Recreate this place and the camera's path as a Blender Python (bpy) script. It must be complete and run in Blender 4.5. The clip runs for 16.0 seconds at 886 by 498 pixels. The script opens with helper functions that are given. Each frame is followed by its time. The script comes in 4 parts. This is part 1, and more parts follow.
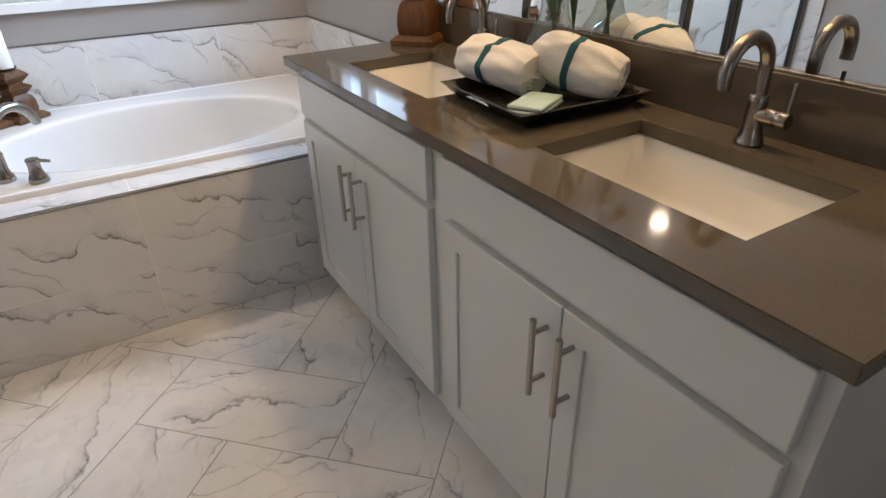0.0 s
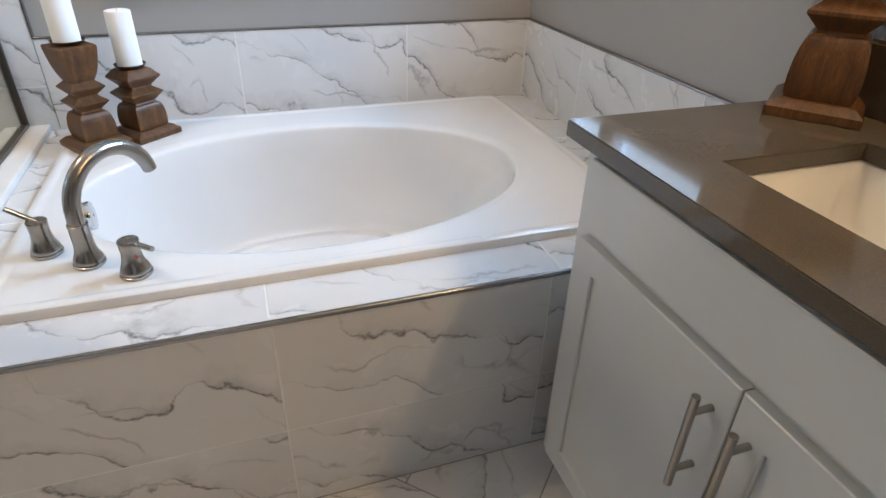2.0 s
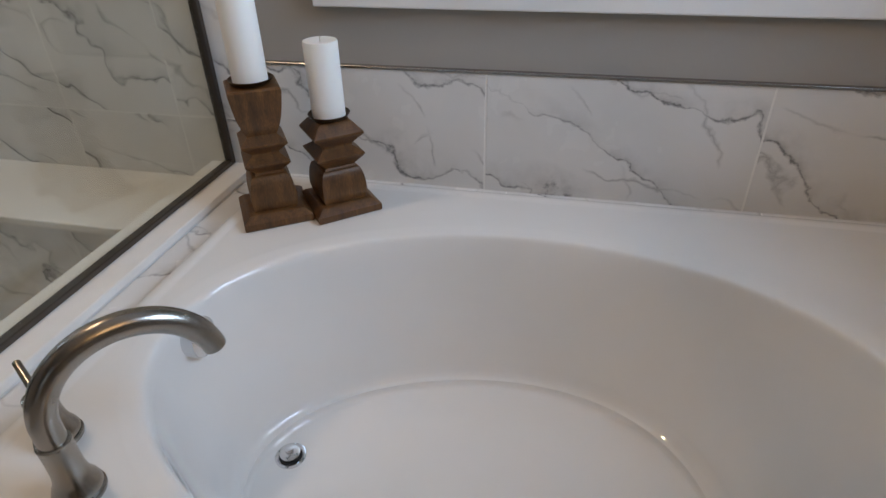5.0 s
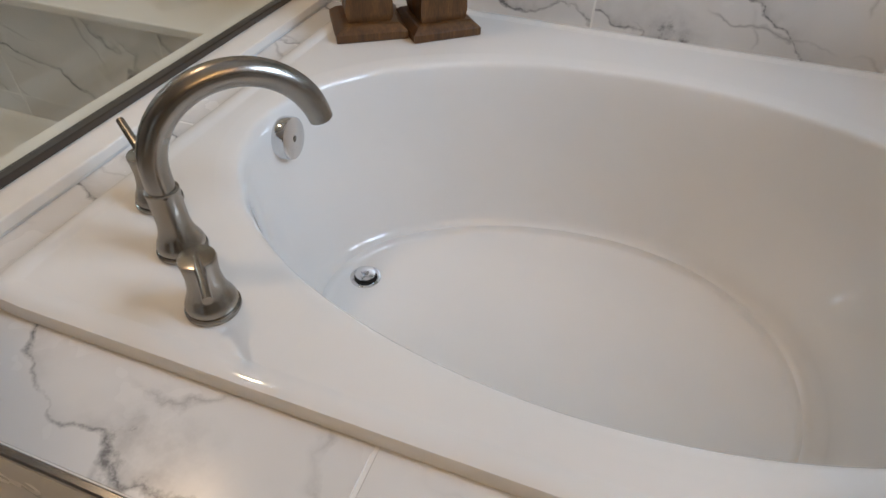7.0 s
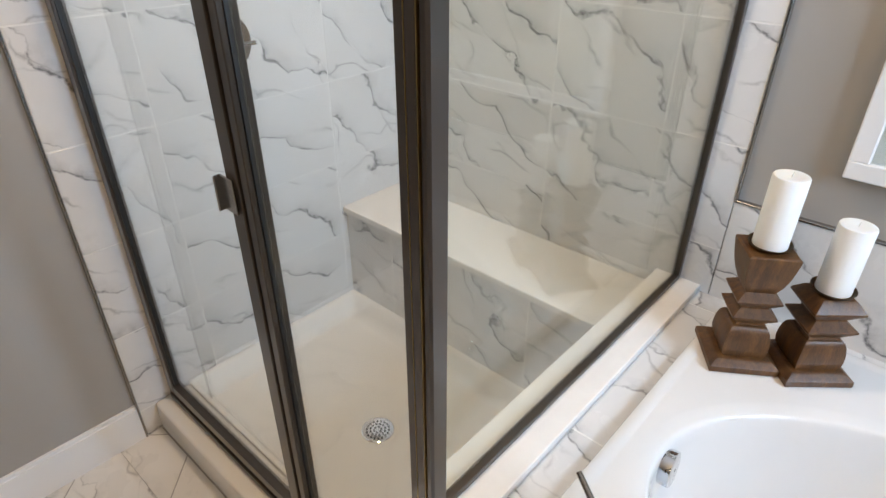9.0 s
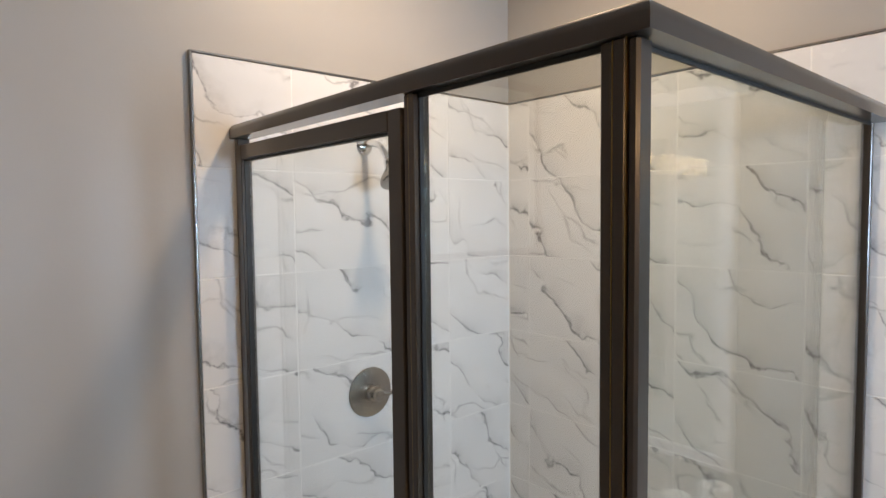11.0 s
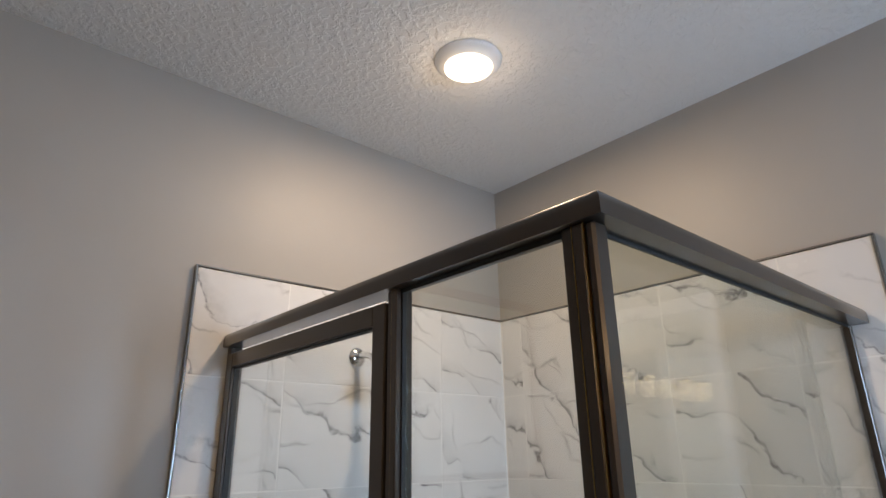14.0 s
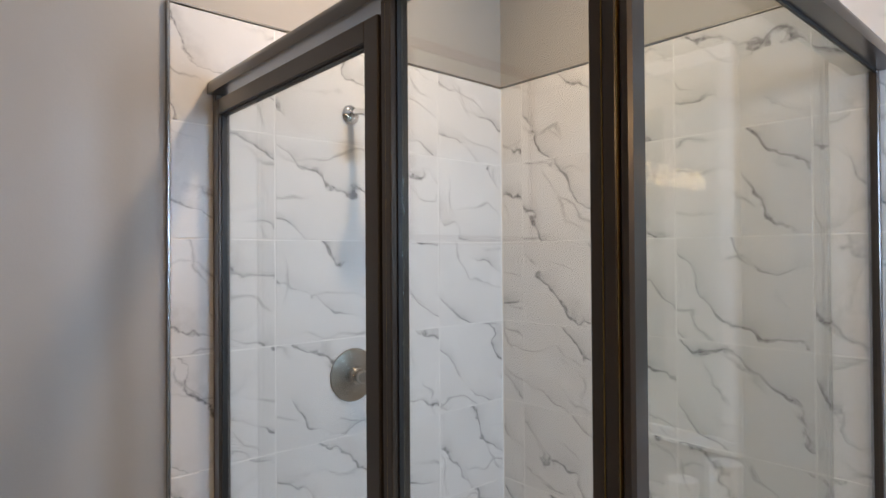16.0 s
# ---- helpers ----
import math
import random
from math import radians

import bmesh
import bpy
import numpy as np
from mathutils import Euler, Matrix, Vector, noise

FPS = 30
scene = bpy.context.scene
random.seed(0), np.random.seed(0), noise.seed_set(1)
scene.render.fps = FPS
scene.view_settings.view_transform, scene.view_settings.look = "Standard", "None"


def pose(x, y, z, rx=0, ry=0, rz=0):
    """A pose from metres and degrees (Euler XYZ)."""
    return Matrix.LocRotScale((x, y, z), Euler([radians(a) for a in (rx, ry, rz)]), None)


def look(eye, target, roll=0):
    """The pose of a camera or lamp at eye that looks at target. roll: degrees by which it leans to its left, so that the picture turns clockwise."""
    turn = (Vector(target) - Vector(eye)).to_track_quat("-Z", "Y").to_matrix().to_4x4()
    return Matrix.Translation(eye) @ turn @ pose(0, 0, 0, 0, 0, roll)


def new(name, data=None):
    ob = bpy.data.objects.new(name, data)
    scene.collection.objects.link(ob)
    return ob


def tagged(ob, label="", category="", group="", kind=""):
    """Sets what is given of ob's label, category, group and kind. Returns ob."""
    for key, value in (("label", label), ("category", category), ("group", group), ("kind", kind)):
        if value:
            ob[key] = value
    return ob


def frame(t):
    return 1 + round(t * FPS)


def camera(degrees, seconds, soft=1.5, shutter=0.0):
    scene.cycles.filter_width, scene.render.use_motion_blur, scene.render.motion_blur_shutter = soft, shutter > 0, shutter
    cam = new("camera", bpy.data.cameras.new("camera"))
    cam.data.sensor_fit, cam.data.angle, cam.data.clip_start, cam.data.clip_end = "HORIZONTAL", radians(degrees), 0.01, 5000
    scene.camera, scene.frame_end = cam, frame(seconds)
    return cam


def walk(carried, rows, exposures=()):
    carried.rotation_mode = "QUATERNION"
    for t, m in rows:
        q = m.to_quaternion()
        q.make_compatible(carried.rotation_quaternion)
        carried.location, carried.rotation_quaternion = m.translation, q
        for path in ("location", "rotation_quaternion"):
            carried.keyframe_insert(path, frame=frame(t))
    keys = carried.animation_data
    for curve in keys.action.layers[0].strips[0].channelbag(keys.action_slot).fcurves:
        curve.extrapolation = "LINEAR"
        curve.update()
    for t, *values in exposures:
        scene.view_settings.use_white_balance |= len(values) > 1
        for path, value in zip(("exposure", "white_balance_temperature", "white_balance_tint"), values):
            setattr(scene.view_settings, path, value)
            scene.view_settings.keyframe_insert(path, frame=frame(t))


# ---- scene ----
cam = camera(73.6, 16.0)
PATH = [
    (0, (0.859, 0.614, 1.351), (1.75, 2.104, 0.356), -1.4),
    (0.5, (0.817, 0.798, 1.36), (1.706, 2.282, 0.357), -0.9),
    (1, (0.839, 1.096, 1.349), (1.679, 2.602, 0.335), -0.1),
    (1.5, (0.866, 1.41, 1.314), (1.552, 2.984, 0.288), 0.6),
    (2, (0.919, 1.748, 1.281), (1.483, 3.363, 0.245), 1.5),
    (2.5, (0.965, 2.038, 1.305), (1.421, 3.665, 0.236), 1.9),
    (3, (1.03, 2.247, 1.324), (1.268, 3.901, 0.225), 1.2),
    (5.3, (1.132, 2.657, 1.208), (0.687, 4.286, 0.136), -1.1),
    (5.5, (1.132, 2.643, 1.171), (0.654, 4.267, 0.104), -0.8),
    (6, (1.12, 2.621, 1.115), (0.581, 4.158, -0.046), -0.4),
    (6.5, (1.118, 2.594, 1.087), (0.56, 4.053, -0.163), -0.1),
    (7, (1.061, 2.587, 1.107), (0.577, 3.976, -0.248), 1.4),
    (7.5, (0.978, 2.566, 1.138), (0.504, 3.938, -0.237), 2.4),
    (8, (0.948, 2.572, 1.295), (0.241, 3.822, -0.096), -1.3),
    (8.5, (0.825, 2.526, 1.423), (-0.096, 3.803, 0.19), -0.9),
    (9, (0.681, 2.443, 1.545), (-0.467, 3.717, 0.516), 0.1),
    (9.5, (0.617, 2.358, 1.615), (-0.738, 3.591, 0.813), -0.1),
    (10, (0.592, 2.273, 1.691), (-0.845, 3.552, 1.143), -0.3),
    (12.3, (0.694, 2.258, 1.769), (-0.808, 3.528, 2.129), -0.7),
    (12.5, (0.704, 2.252, 1.774), (-0.787, 3.512, 2.206), -0.7),
    (13, (0.711, 2.254, 1.774), (-0.753, 3.495, 2.335), -1.0),
    (13.5, (0.685, 2.277, 1.738), (-0.754, 3.507, 2.384), -0.9),
    (14, (0.651, 2.288, 1.668), (-0.77, 3.533, 2.328), -0.9),
    (14.5, (0.624, 2.300, 1.606), (-0.844, 3.590, 2.105), -0.8),
    (15, (0.607, 2.300, 1.568), (-0.862, 3.618, 1.913), -0.7),
    (15.5, (0.594, 2.328, 1.552), (-0.897, 3.648, 1.748), -0.5),
    (16, (0.578, 2.344, 1.538), (-0.921, 3.666, 1.560), -0.4),
]
walk(cam, [(t, look(eye, target, roll)) for t, eye, target, roll in PATH], [(0, -0.3, 6450, 12), (0.5, -0.2, 6300, 11), (1.5, -0.3, 6300, 10), (2.2, -0.6, 6450, 11), (3, -1.25, 7100, 14), (5.5, -1.5, 7050, 14), (6, -1.25, 7350, 14), (7, -1.25, 7500, 14), (8, -1.25, 7350, 14), (8.5, -0.85, 6950, 12), (9, -0.5, 7000, 12), (10, -0.45, 7150, 13), (12.5, -1.45, 6750, 12), (14, -1.25, 6750, 12), (16, -0.88, 6800, 14)])

# ---- light ----
world = bpy.data.worlds.new("sky")
scene.world = world
world.use_nodes = True
wn = world.node_tree
sky = wn.nodes.new("ShaderNodeTexSky")
sky.sky_type, sky.sun_disc, sky.sun_elevation, sky.sun_rotation = "NISHITA", False, radians(38), radians(250)
wn.links.new(sky.outputs[0], wn.nodes["Background"].inputs[0])
wn.nodes["Background"].inputs[1].default_value = 0.12


def lamp(name, kind, energy, color, m, size=0.1, size_y=None, spread=None):
    data = bpy.data.lights.new(name, kind)
    data.energy, data.color = energy, color
    if kind == "AREA":
        data.shape, data.size = ("RECTANGLE", size) if size_y else ("DISK", size)
        if size_y:
            data.size_y = size_y
        if spread:
            data.spread = radians(spread)
    else:
        data.shadow_soft_size = size
    ob = new(name, data)
    ob.matrix_world = m
    return ob


XE, XW, YN, YS, ZC = 2.05, -0.972, 4.012, -1.7, 2.74
WIN = (2.90, 3.76, 1.24, 2.15)      # window opening in the east wall: y0, y1, z0, z1
WARM, LED, DAY = (1.0, 0.66, 0.33), (1.0, 0.77, 0.53), (0.49, 0.71, 1.0)
lamp("window_daylight", "AREA", 78, DAY, look((XE + 0.099, (WIN[0] + WIN[1]) / 2, (WIN[2] + WIN[3]) / 2), (-1, 3.30, 1.5)), 0.80, 0.86, 130)
lamp("shower_downlight", "AREA", 21, LED, look((-0.372, 3.292, 2.708), (-0.372, 3.292, 0)), 0.115)
lamp("shower_downlight_spill", "POINT", 2.6, LED, pose(-0.372, 3.292, 2.665), 0.06)
# Cool fill lamp, added in an assumed, unseen doorway behind the camera.
lamp("assumed_doorway_fill", "AREA", 3, (0.5, 0.72, 1.0), look((0.35, YS - 0.06, 1.02), (0.6, 2.7, 0.6)), 0.84, 1.96)
SHADES = [1.21 + 0.26 * i for i in range(5)]
for sy in SHADES:
    lamp("vanity_bulb", "POINT", 4.6, WARM, pose(1.935, sy, 2.10), 0.045)

# ---- materials ----


def mat(name, color=(0.8, 0.8, 0.8), rough=0.5, metal=0.0, **extra):
    m = bpy.data.materials.new(name)
    m.use_nodes = True
    b = m.node_tree.nodes["Principled BSDF"]
    b.inputs["Base Color"].default_value = (*color, 1)
    b.inputs["Roughness"].default_value = rough
    b.inputs["Metallic"].default_value = metal
    for key, value in extra.items():
        b.inputs[key.replace("_", " ")].default_value = value
    return m


class G:
    """Short hand for a material's nodes."""

    def __init__(self, m):
        self.t = m.node_tree
        self.b = self.t.nodes["Principled BSDF"]

    def put(self, socket, v):
        if isinstance(v, bpy.types.NodeSocket):
            self.t.links.new(v, socket)
        else:
            socket.default_value = v

    def math(self, op, a, b=0.0):
        node = self.t.nodes.new("ShaderNodeMath")
        node.operation = op
        self.put(node.inputs[0], a)
        self.put(node.inputs[1], b)
        return node.outputs[0]

    def coord(self, scale=(1, 1, 1), rot=(0, 0, 0), space="Object", shift=None):
        c = self.t.nodes.new("ShaderNodeTexCoord").outputs[space]
        if shift is not None:
            add = self.t.nodes.new("ShaderNodeVectorMath")
            self.t.links.new(c, add.inputs[0])
            self.put(add.inputs[1], shift)
            c = add.outputs[0]
        mp = self.t.nodes.new("ShaderNodeMapping")
        mp.vector_type = "POINT"
        self.t.links.new(c, mp.inputs[0])
        mp.inputs["Scale"].default_value = scale
        mp.inputs["Rotation"].default_value = [radians(a) for a in rot]
        return mp.outputs[0]

    def noise(self, vec, scale, detail=4, rough=0.55, distort=0.0):
        node = self.t.nodes.new("ShaderNodeTexNoise")
        self.t.links.new(vec, node.inputs["Vector"])
        node.inputs["Scale"].default_value = scale
        node.inputs["Detail"].default_value = detail
        node.inputs["Roughness"].default_value = rough
        node.inputs["Distortion"].default_value = distort
        return node.outputs[0]

    def ramp(self, fac, stops):
        node = self.t.nodes.new("ShaderNodeValToRGB")
        self.t.links.new(fac, node.inputs[0])
        e = node.color_ramp.elements
        while len(e) < len(stops):
            e.new(0.5)
        for el, (p, c) in zip(e, stops):
            el.position = p
            el.color = (*c, 1) if isinstance(c, tuple) else (c, c, c, 1)
        return node.outputs[0]

    def mix(self, fac, a, b, blend="MIX"):
        node = self.t.nodes.new("ShaderNodeMix")
        node.data_type, node.blend_type = "RGBA", blend
        self.put(node.inputs[0], fac)
        self.put(node.inputs[6], a)
        self.put(node.inputs[7], b)
        return node.outputs[2]

    def color(self, v):
        self.t.links.new(v, self.b.inputs["Base Color"])

    def rough(self, v):
        self.t.links.new(v, self.b.inputs["Roughness"])

    def bump(self, height, strength=0.2, dist=0.002):
        node = self.t.nodes.new("ShaderNodeBump")
        node.inputs["Strength"].default_value = strength
        node.inputs["Distance"].default_value = dist
        self.t.links.new(height, node.inputs["Height"])
        self.t.links.new(node.outputs[0], self.b.inputs["Normal"])


def marble(name, rough, angle, amount=0.95, white=(0.71, 0.707, 0.702), vein=(0.17, 0.17, 0.178)):
    """White porcelain tile with long slanting grey veins; each tile shows its own piece of the slab."""
    m = mat(name, white, rough, Specular_IOR_Level=0.3)
    g = G(m)
    rnd = g.t.nodes.new("ShaderNodeObjectInfo").outputs["Random"]
    comb = g.t.nodes.new("ShaderNodeCombineXYZ")
    for i, k in enumerate((37.0, 91.0, 53.0)):
        g.put(comb.inputs[i], g.math("MULTIPLY", rnd, k))
    base = g.coord(shift=comb.outputs[0])

    def family(turn, period, slow, mid, fine, seed):
        """Distance to the nearest of a set of wandering lines, in metres, and a number that runs across them."""
        v = g.coord((1, 1, 1), (0, 0, turn), shift=comb.outputs[0])
        sep = g.t.nodes.new("ShaderNodeSeparateXYZ")
        g.t.links.new(v, sep.inputs[0])
        off = g.coord((1, 1, 1), (0, 0, 0), shift=comb.outputs[0])
        move = g.t.nodes.new("ShaderNodeVectorMath")
        g.t.links.new(off, move.inputs[0])
        move.inputs[1].default_value = (seed, 2 * seed, 0.5 * seed)
        w = move.outputs[0]
        wander = g.math("MULTIPLY", g.math("SUBTRACT", g.noise(w, 3.2, 2, 0.5), 0.5), slow)
        wander = g.math("ADD", wander, g.math("MULTIPLY", g.math("SUBTRACT", g.noise(w, 13, 2, 0.6), 0.5), mid))
        wander = g.math("ADD", wander, g.math("MULTIPLY", g.math("SUBTRACT", g.noise(w, 60, 3, 0.7), 0.5), fine))
        q = g.math("DIVIDE", g.math("ADD", sep.outputs[1], wander), period)
        d = g.math("SUBTRACT", g.math("FRACT", q), 0.5)
        return g.math("MULTIPLY", d, period), w

    d1, w1 = family(angle, 0.19, 0.34, 0.075, 0.016, 3.7)
    d2, w2 = family(angle - 16, 0.155, 0.30, 0.06, 0.014, 11.3)
    d3, w3 = family(angle + 24, 0.23, 0.28, 0.05, 0.012, 19.1)
    a1, a2, a3 = (g.math("ABSOLUTE", d) for d in (d1, d2, d3))
    # strong veins swell and fade along their run, with a smoky edge on one side
    swell = g.ramp(g.noise(w1, 6.5, 2, 0.5), [(0.36, 0.0), (0.50, 0.6), (0.64, 1.0)])
    width = g.math("ADD", 0.0028, g.math("MULTIPLY", swell, 0.0062))
    line = g.math("SUBTRACT", 1.0, g.math("MINIMUM", g.math("DIVIDE", a1, width), 1.0))
    line = g.math("MULTIPLY", line, g.math("ADD", 0.25, swell))
    fray = g.ramp(g.noise(w1, 95, 3, 0.7), [(0.36, 0.5), (0.58, 1.0)])
    line = g.math("MULTIPLY", line, fray)
    smoke = g.ramp(g.math("MULTIPLY", d1, 10.0), [(0.0, 0.60), (0.16, 0.30), (0.55, 0.0)])
    side = g.math("GREATER_THAN", d1, 0.0)
    smoke = g.math("MULTIPLY", g.math("MULTIPLY", smoke, side), swell)
    smoke = g.math("MULTIPLY", smoke, g.ramp(g.noise(w1, 28, 4, 0.65), [(0.35, 0.25), (0.65, 1.0)]))
    thin = g.ramp(g.math("MULTIPLY", a2, 10.0), [(0.0, 0.55), (0.022, 0.32), (0.075, 0.0)])
    thin = g.math("MULTIPLY", thin, g.ramp(g.noise(w2, 5.5, 2, 0.5), [(0.46, 0.0), (0.62, 1.0)]))
    branch = g.ramp(g.math("MULTIPLY", a3, 10.0), [(0.0, 0.5), (0.02, 0.28), (0.065, 0.0)])
    branch = g.math("MULTIPLY", branch, g.ramp(g.noise(w3, 6.0, 2, 0.5), [(0.50, 0.0), (0.64, 1.0)]))
    cloud = g.ramp(g.noise(base, 3.4, 4, 0.55), [(0.42, 0.0), (0.80, 0.15)])
    total = g.math("MAXIMUM", g.math("MAXIMUM", line, g.math("MAXIMUM", thin, branch)), smoke)
    total = g.math("MINIMUM", g.math("MULTIPLY", g.math("ADD", total, cloud), amount), 0.95)
    g.color(g.mix(total, (*white, 1), (*vein, 1)))
    g.rough(g.ramp(g.noise(base, 9, 3), [(0.3, max(0.02, rough - 0.04)), (0.7, rough + 0.05)]))
    g.bump(g.noise(base, 5, 2), 0.03, 0.002)
    return m


M_WALLTILE = marble("wall_marble_tile", 0.24, 32)
M_FLOORTILE = marble("floor_marble_tile", 0.28, -24, 0.85, (0.73, 0.715, 0.695))
M_PLATFORMTILE = marble("platform_marble_tile", 0.24, 24, 0.88)
M_GROUT = mat("grout", (0.77, 0.765, 0.75), 0.9)
M_FLOORGROUT = mat("grey_floor_grout", (0.34, 0.33, 0.32), 0.9)
M_PAINT = mat("greige_wall_paint", (0.36, 0.34, 0.318), 0.5)
g = G(M_PAINT)
c = g.coord()
g.color(g.ramp(g.noise(c, 1.3, 4), [(0.3, (0.345, 0.328, 0.305)), (0.7, (0.372, 0.354, 0.33))]))
g.bump(g.noise(c, 90, 3, 0.6), 0.18, 0.0015)
M_CEIL = mat("knockdown_ceiling", (0.74, 0.74, 0.74), 0.85)
g = G(M_CEIL)
c = g.coord()
kd = g.ramp(g.noise(c, 46, 3, 0.55, 0.4), [(0.46, 0.0), (0.56, 0.8), (0.68, 1.0)])
g.bump(g.math("ADD", kd, g.math("MULTIPLY", g.noise(c, 150, 3), 0.3)), 0.55, 0.005)
M_TRIM = mat("white_trim_paint", (0.80, 0.80, 0.80), 0.35)
M_ACRYL = mat("white_tub_acrylic", (0.71, 0.70, 0.685), 0.06, Coat_Weight=0.5, Coat_Roughness=0.02)
g = G(M_ACRYL)
g.color(g.ramp(g.noise(g.coord(), 2.2, 5), [(0.3, (0.775, 0.765, 0.75)), (0.7, (0.82, 0.81, 0.795))]))
M_PAN = mat("cream_shower_pan", (0.78, 0.755, 0.71), 0.22)
g = G(M_PAN)
g.color(g.ramp(g.noise(g.coord(), 3, 5), [(0.3, (0.75, 0.725, 0.68)), (0.7, (0.80, 0.775, 0.73))]))
g.bump(g.noise(g.coord(), 120, 2), 0.05, 0.001)
M_SOLID = mat("white_solid_surface", (0.82, 0.80, 0.77), 0.22)
g = G(M_SOLID)
g.color(g.ramp(g.noise(g.coord(), 14, 4), [(0.3, (0.79, 0.77, 0.74)), (0.7, (0.84, 0.82, 0.79))]))
M_CAB = mat("grey_white_cabinet_paint", (0.60, 0.615, 0.615), 0.33)
g = G(M_CAB)
g.color(g.ramp(g.noise(g.coord(), 3, 4), [(0.3, (0.585, 0.60, 0.60)), (0.7, (0.615, 0.63, 0.63))]))
g.bump(g.noise(g.coord((1, 1, 0.3)), 140, 2), 0.04, 0.001)
M_QUARTZ = mat("dark_taupe_quartz", (0.11, 0.096, 0.082), 0.13)
g = G(M_QUARTZ)
q1 = g.ramp(g.noise(g.coord(), 480, 2, 0.7), [(0.35, (0.080, 0.066, 0.049)), (0.65, (0.108, 0.089, 0.066))])
g.color(g.mix(g.ramp(g.noise(g.coord(), 4.0, 5, 0.6), [(0.42, 0.0), (0.75, 0.35)]), q1, (0.135, 0.112, 0.082, 1)))
g.rough(g.ramp(g.noise(g.coord(), 6, 4), [(0.3, 0.055), (0.7, 0.10)]))
M_CERAMIC = mat("white_sink_ceramic", (0.82, 0.80, 0.76), 0.07, Coat_Weight=0.5, Coat_Roughness=0.03)


def brushed(name, color, rough):
    m = mat(name, color, rough, 1.0)
    g = G(m)
    n = g.noise(g.coord(), 34, 4, 0.6)
    g.rough(g.ramp(n, [(0.3, rough - 0.02), (0.7, rough + 0.025)]))
    g.color(g.mix(0.25, (*color, 1), g.ramp(n, [(0.3, tuple(0.92 * v for v in color)), (0.7, tuple(min(1, 1.05 * v) for v in color))])))
    return m


M_NICKEL = brushed("brushed_nickel", (0.34, 0.312, 0.28), 0.25)
M_BRONZE = mat("dark_bronze_frame", (0.060, 0.047, 0.038), 0.34, 0.6, Coat_Weight=0.6, Coat_Roughness=0.13)
# Brass colour painted in for lamplight caught on the bronze frame's edges.
M_GLINT = mat("painted_edge_glint", (0.50, 0.36, 0.15), 0.3, 1.0)
M_CHROME = mat("chrome", (0.72, 0.72, 0.73), 0.06, 1.0)
M_STEEL = brushed("steel_edge_trim", (0.36, 0.35, 0.34), 0.24)
M_PULL = brushed("satin_nickel_pull", (0.40, 0.385, 0.36), 0.33)
M_MIRROR = mat("mirror_silver", (0.87, 0.89, 0.89), 0.004, 1.0)
M_RUBBER = mat("black_rubber", (0.012, 0.012, 0.012), 0.5)
M_WAX = mat("white_wax", (0.82, 0.81, 0.78), 0.45, Subsurface_Weight=0.25)
M_WAX.node_tree.nodes["Principled BSDF"].inputs["Subsurface Radius"].default_value = (0.01, 0.008, 0.006)
# Near-black colour that paints in the shade inside drain gap and holes.
M_DARK = mat("dark_void", (0.01, 0.01, 0.01), 0.8)


def wood(name, dark, light, rough=0.42):
    m = mat(name, light, rough)
    g = G(m)
    v = g.coord((6, 6, 1.0))
    n = g.noise(v, 9, 6, 0.65, 0.5)
    fine = g.noise(g.coord((60, 60, 4)), 8, 3, 0.6)
    col = g.ramp(n, [(0.28, dark), (0.72, light)])
    col = g.mix(g.ramp(fine, [(0.4, 0.45), (0.65, 0.0)]), col, (*[0.5 * d for d in dark], 1))
    blot = g.ramp(g.noise(g.coord(), 16, 3), [(0.35, 0.35), (0.6, 0.0)])
    g.color(g.mix(blot, col, (*[0.6 * d for d in dark], 1)))
    g.rough(g.ramp(n, [(0.3, rough - 0.08), (0.7, rough + 0.12)]))
    g.bump(fine, 0.18, 0.001)
    return m


M_WOOD = wood("stained_turned_wood", (0.052, 0.020, 0.006), (0.245, 0.108, 0.032))
M_TRAYWOOD = wood("espresso_wood", (0.010, 0.008, 0.007), (0.028, 0.022, 0.018), 0.3)
M_FRAMEWOOD = wood("orange_brown_wood", (0.16, 0.055, 0.02), (0.30, 0.12, 0.05))
M_PLATE = mat("antique_brass_dish", (0.10, 0.065, 0.035), 0.38, 0.9)


def clear_glass(name, tint, ior=1.45):
    """Thin pane: mostly clear, with a mirror-like sheen."""
    m = bpy.data.materials.new(name)
    m.use_nodes = True
    t = m.node_tree
    t.nodes.clear()
    out = t.nodes.new("ShaderNodeOutputMaterial")
    mixer = t.nodes.new("ShaderNodeMixShader")
    clear = t.nodes.new("ShaderNodeBsdfTransparent")
    clear.inputs[0].default_value = (*tint, 1)
    gloss = t.nodes.new("ShaderNodeBsdfGlossy")
    gloss.inputs["Roughness"].default_value = 0.0
    lw = t.nodes.new("ShaderNodeLayerWeight")
    lw.inputs[0].default_value = 0.5
    p5 = t.nodes.new("ShaderNodeMath")
    p5.operation = "POWER"
    t.links.new(lw.outputs["Facing"], p5.inputs[0])
    p5.inputs[1].default_value = 5.0
    f0 = ((ior - 1) / (ior + 1)) ** 2
    mad = t.nodes.new("ShaderNodeMath")
    mad.operation = "MULTIPLY_ADD"
    t.links.new(p5.outputs[0], mad.inputs[0])
    mad.inputs[1].default_value, mad.inputs[2].default_value = 1 - f0, f0
    t.links.new(mad.outputs[0], mixer.inputs[0])
    t.links.new(clear.outputs[0], mixer.inputs[1])
    t.links.new(gloss.outputs[0], mixer.inputs[2])
    t.links.new(mixer.outputs[0], out.inputs[0])
    return m


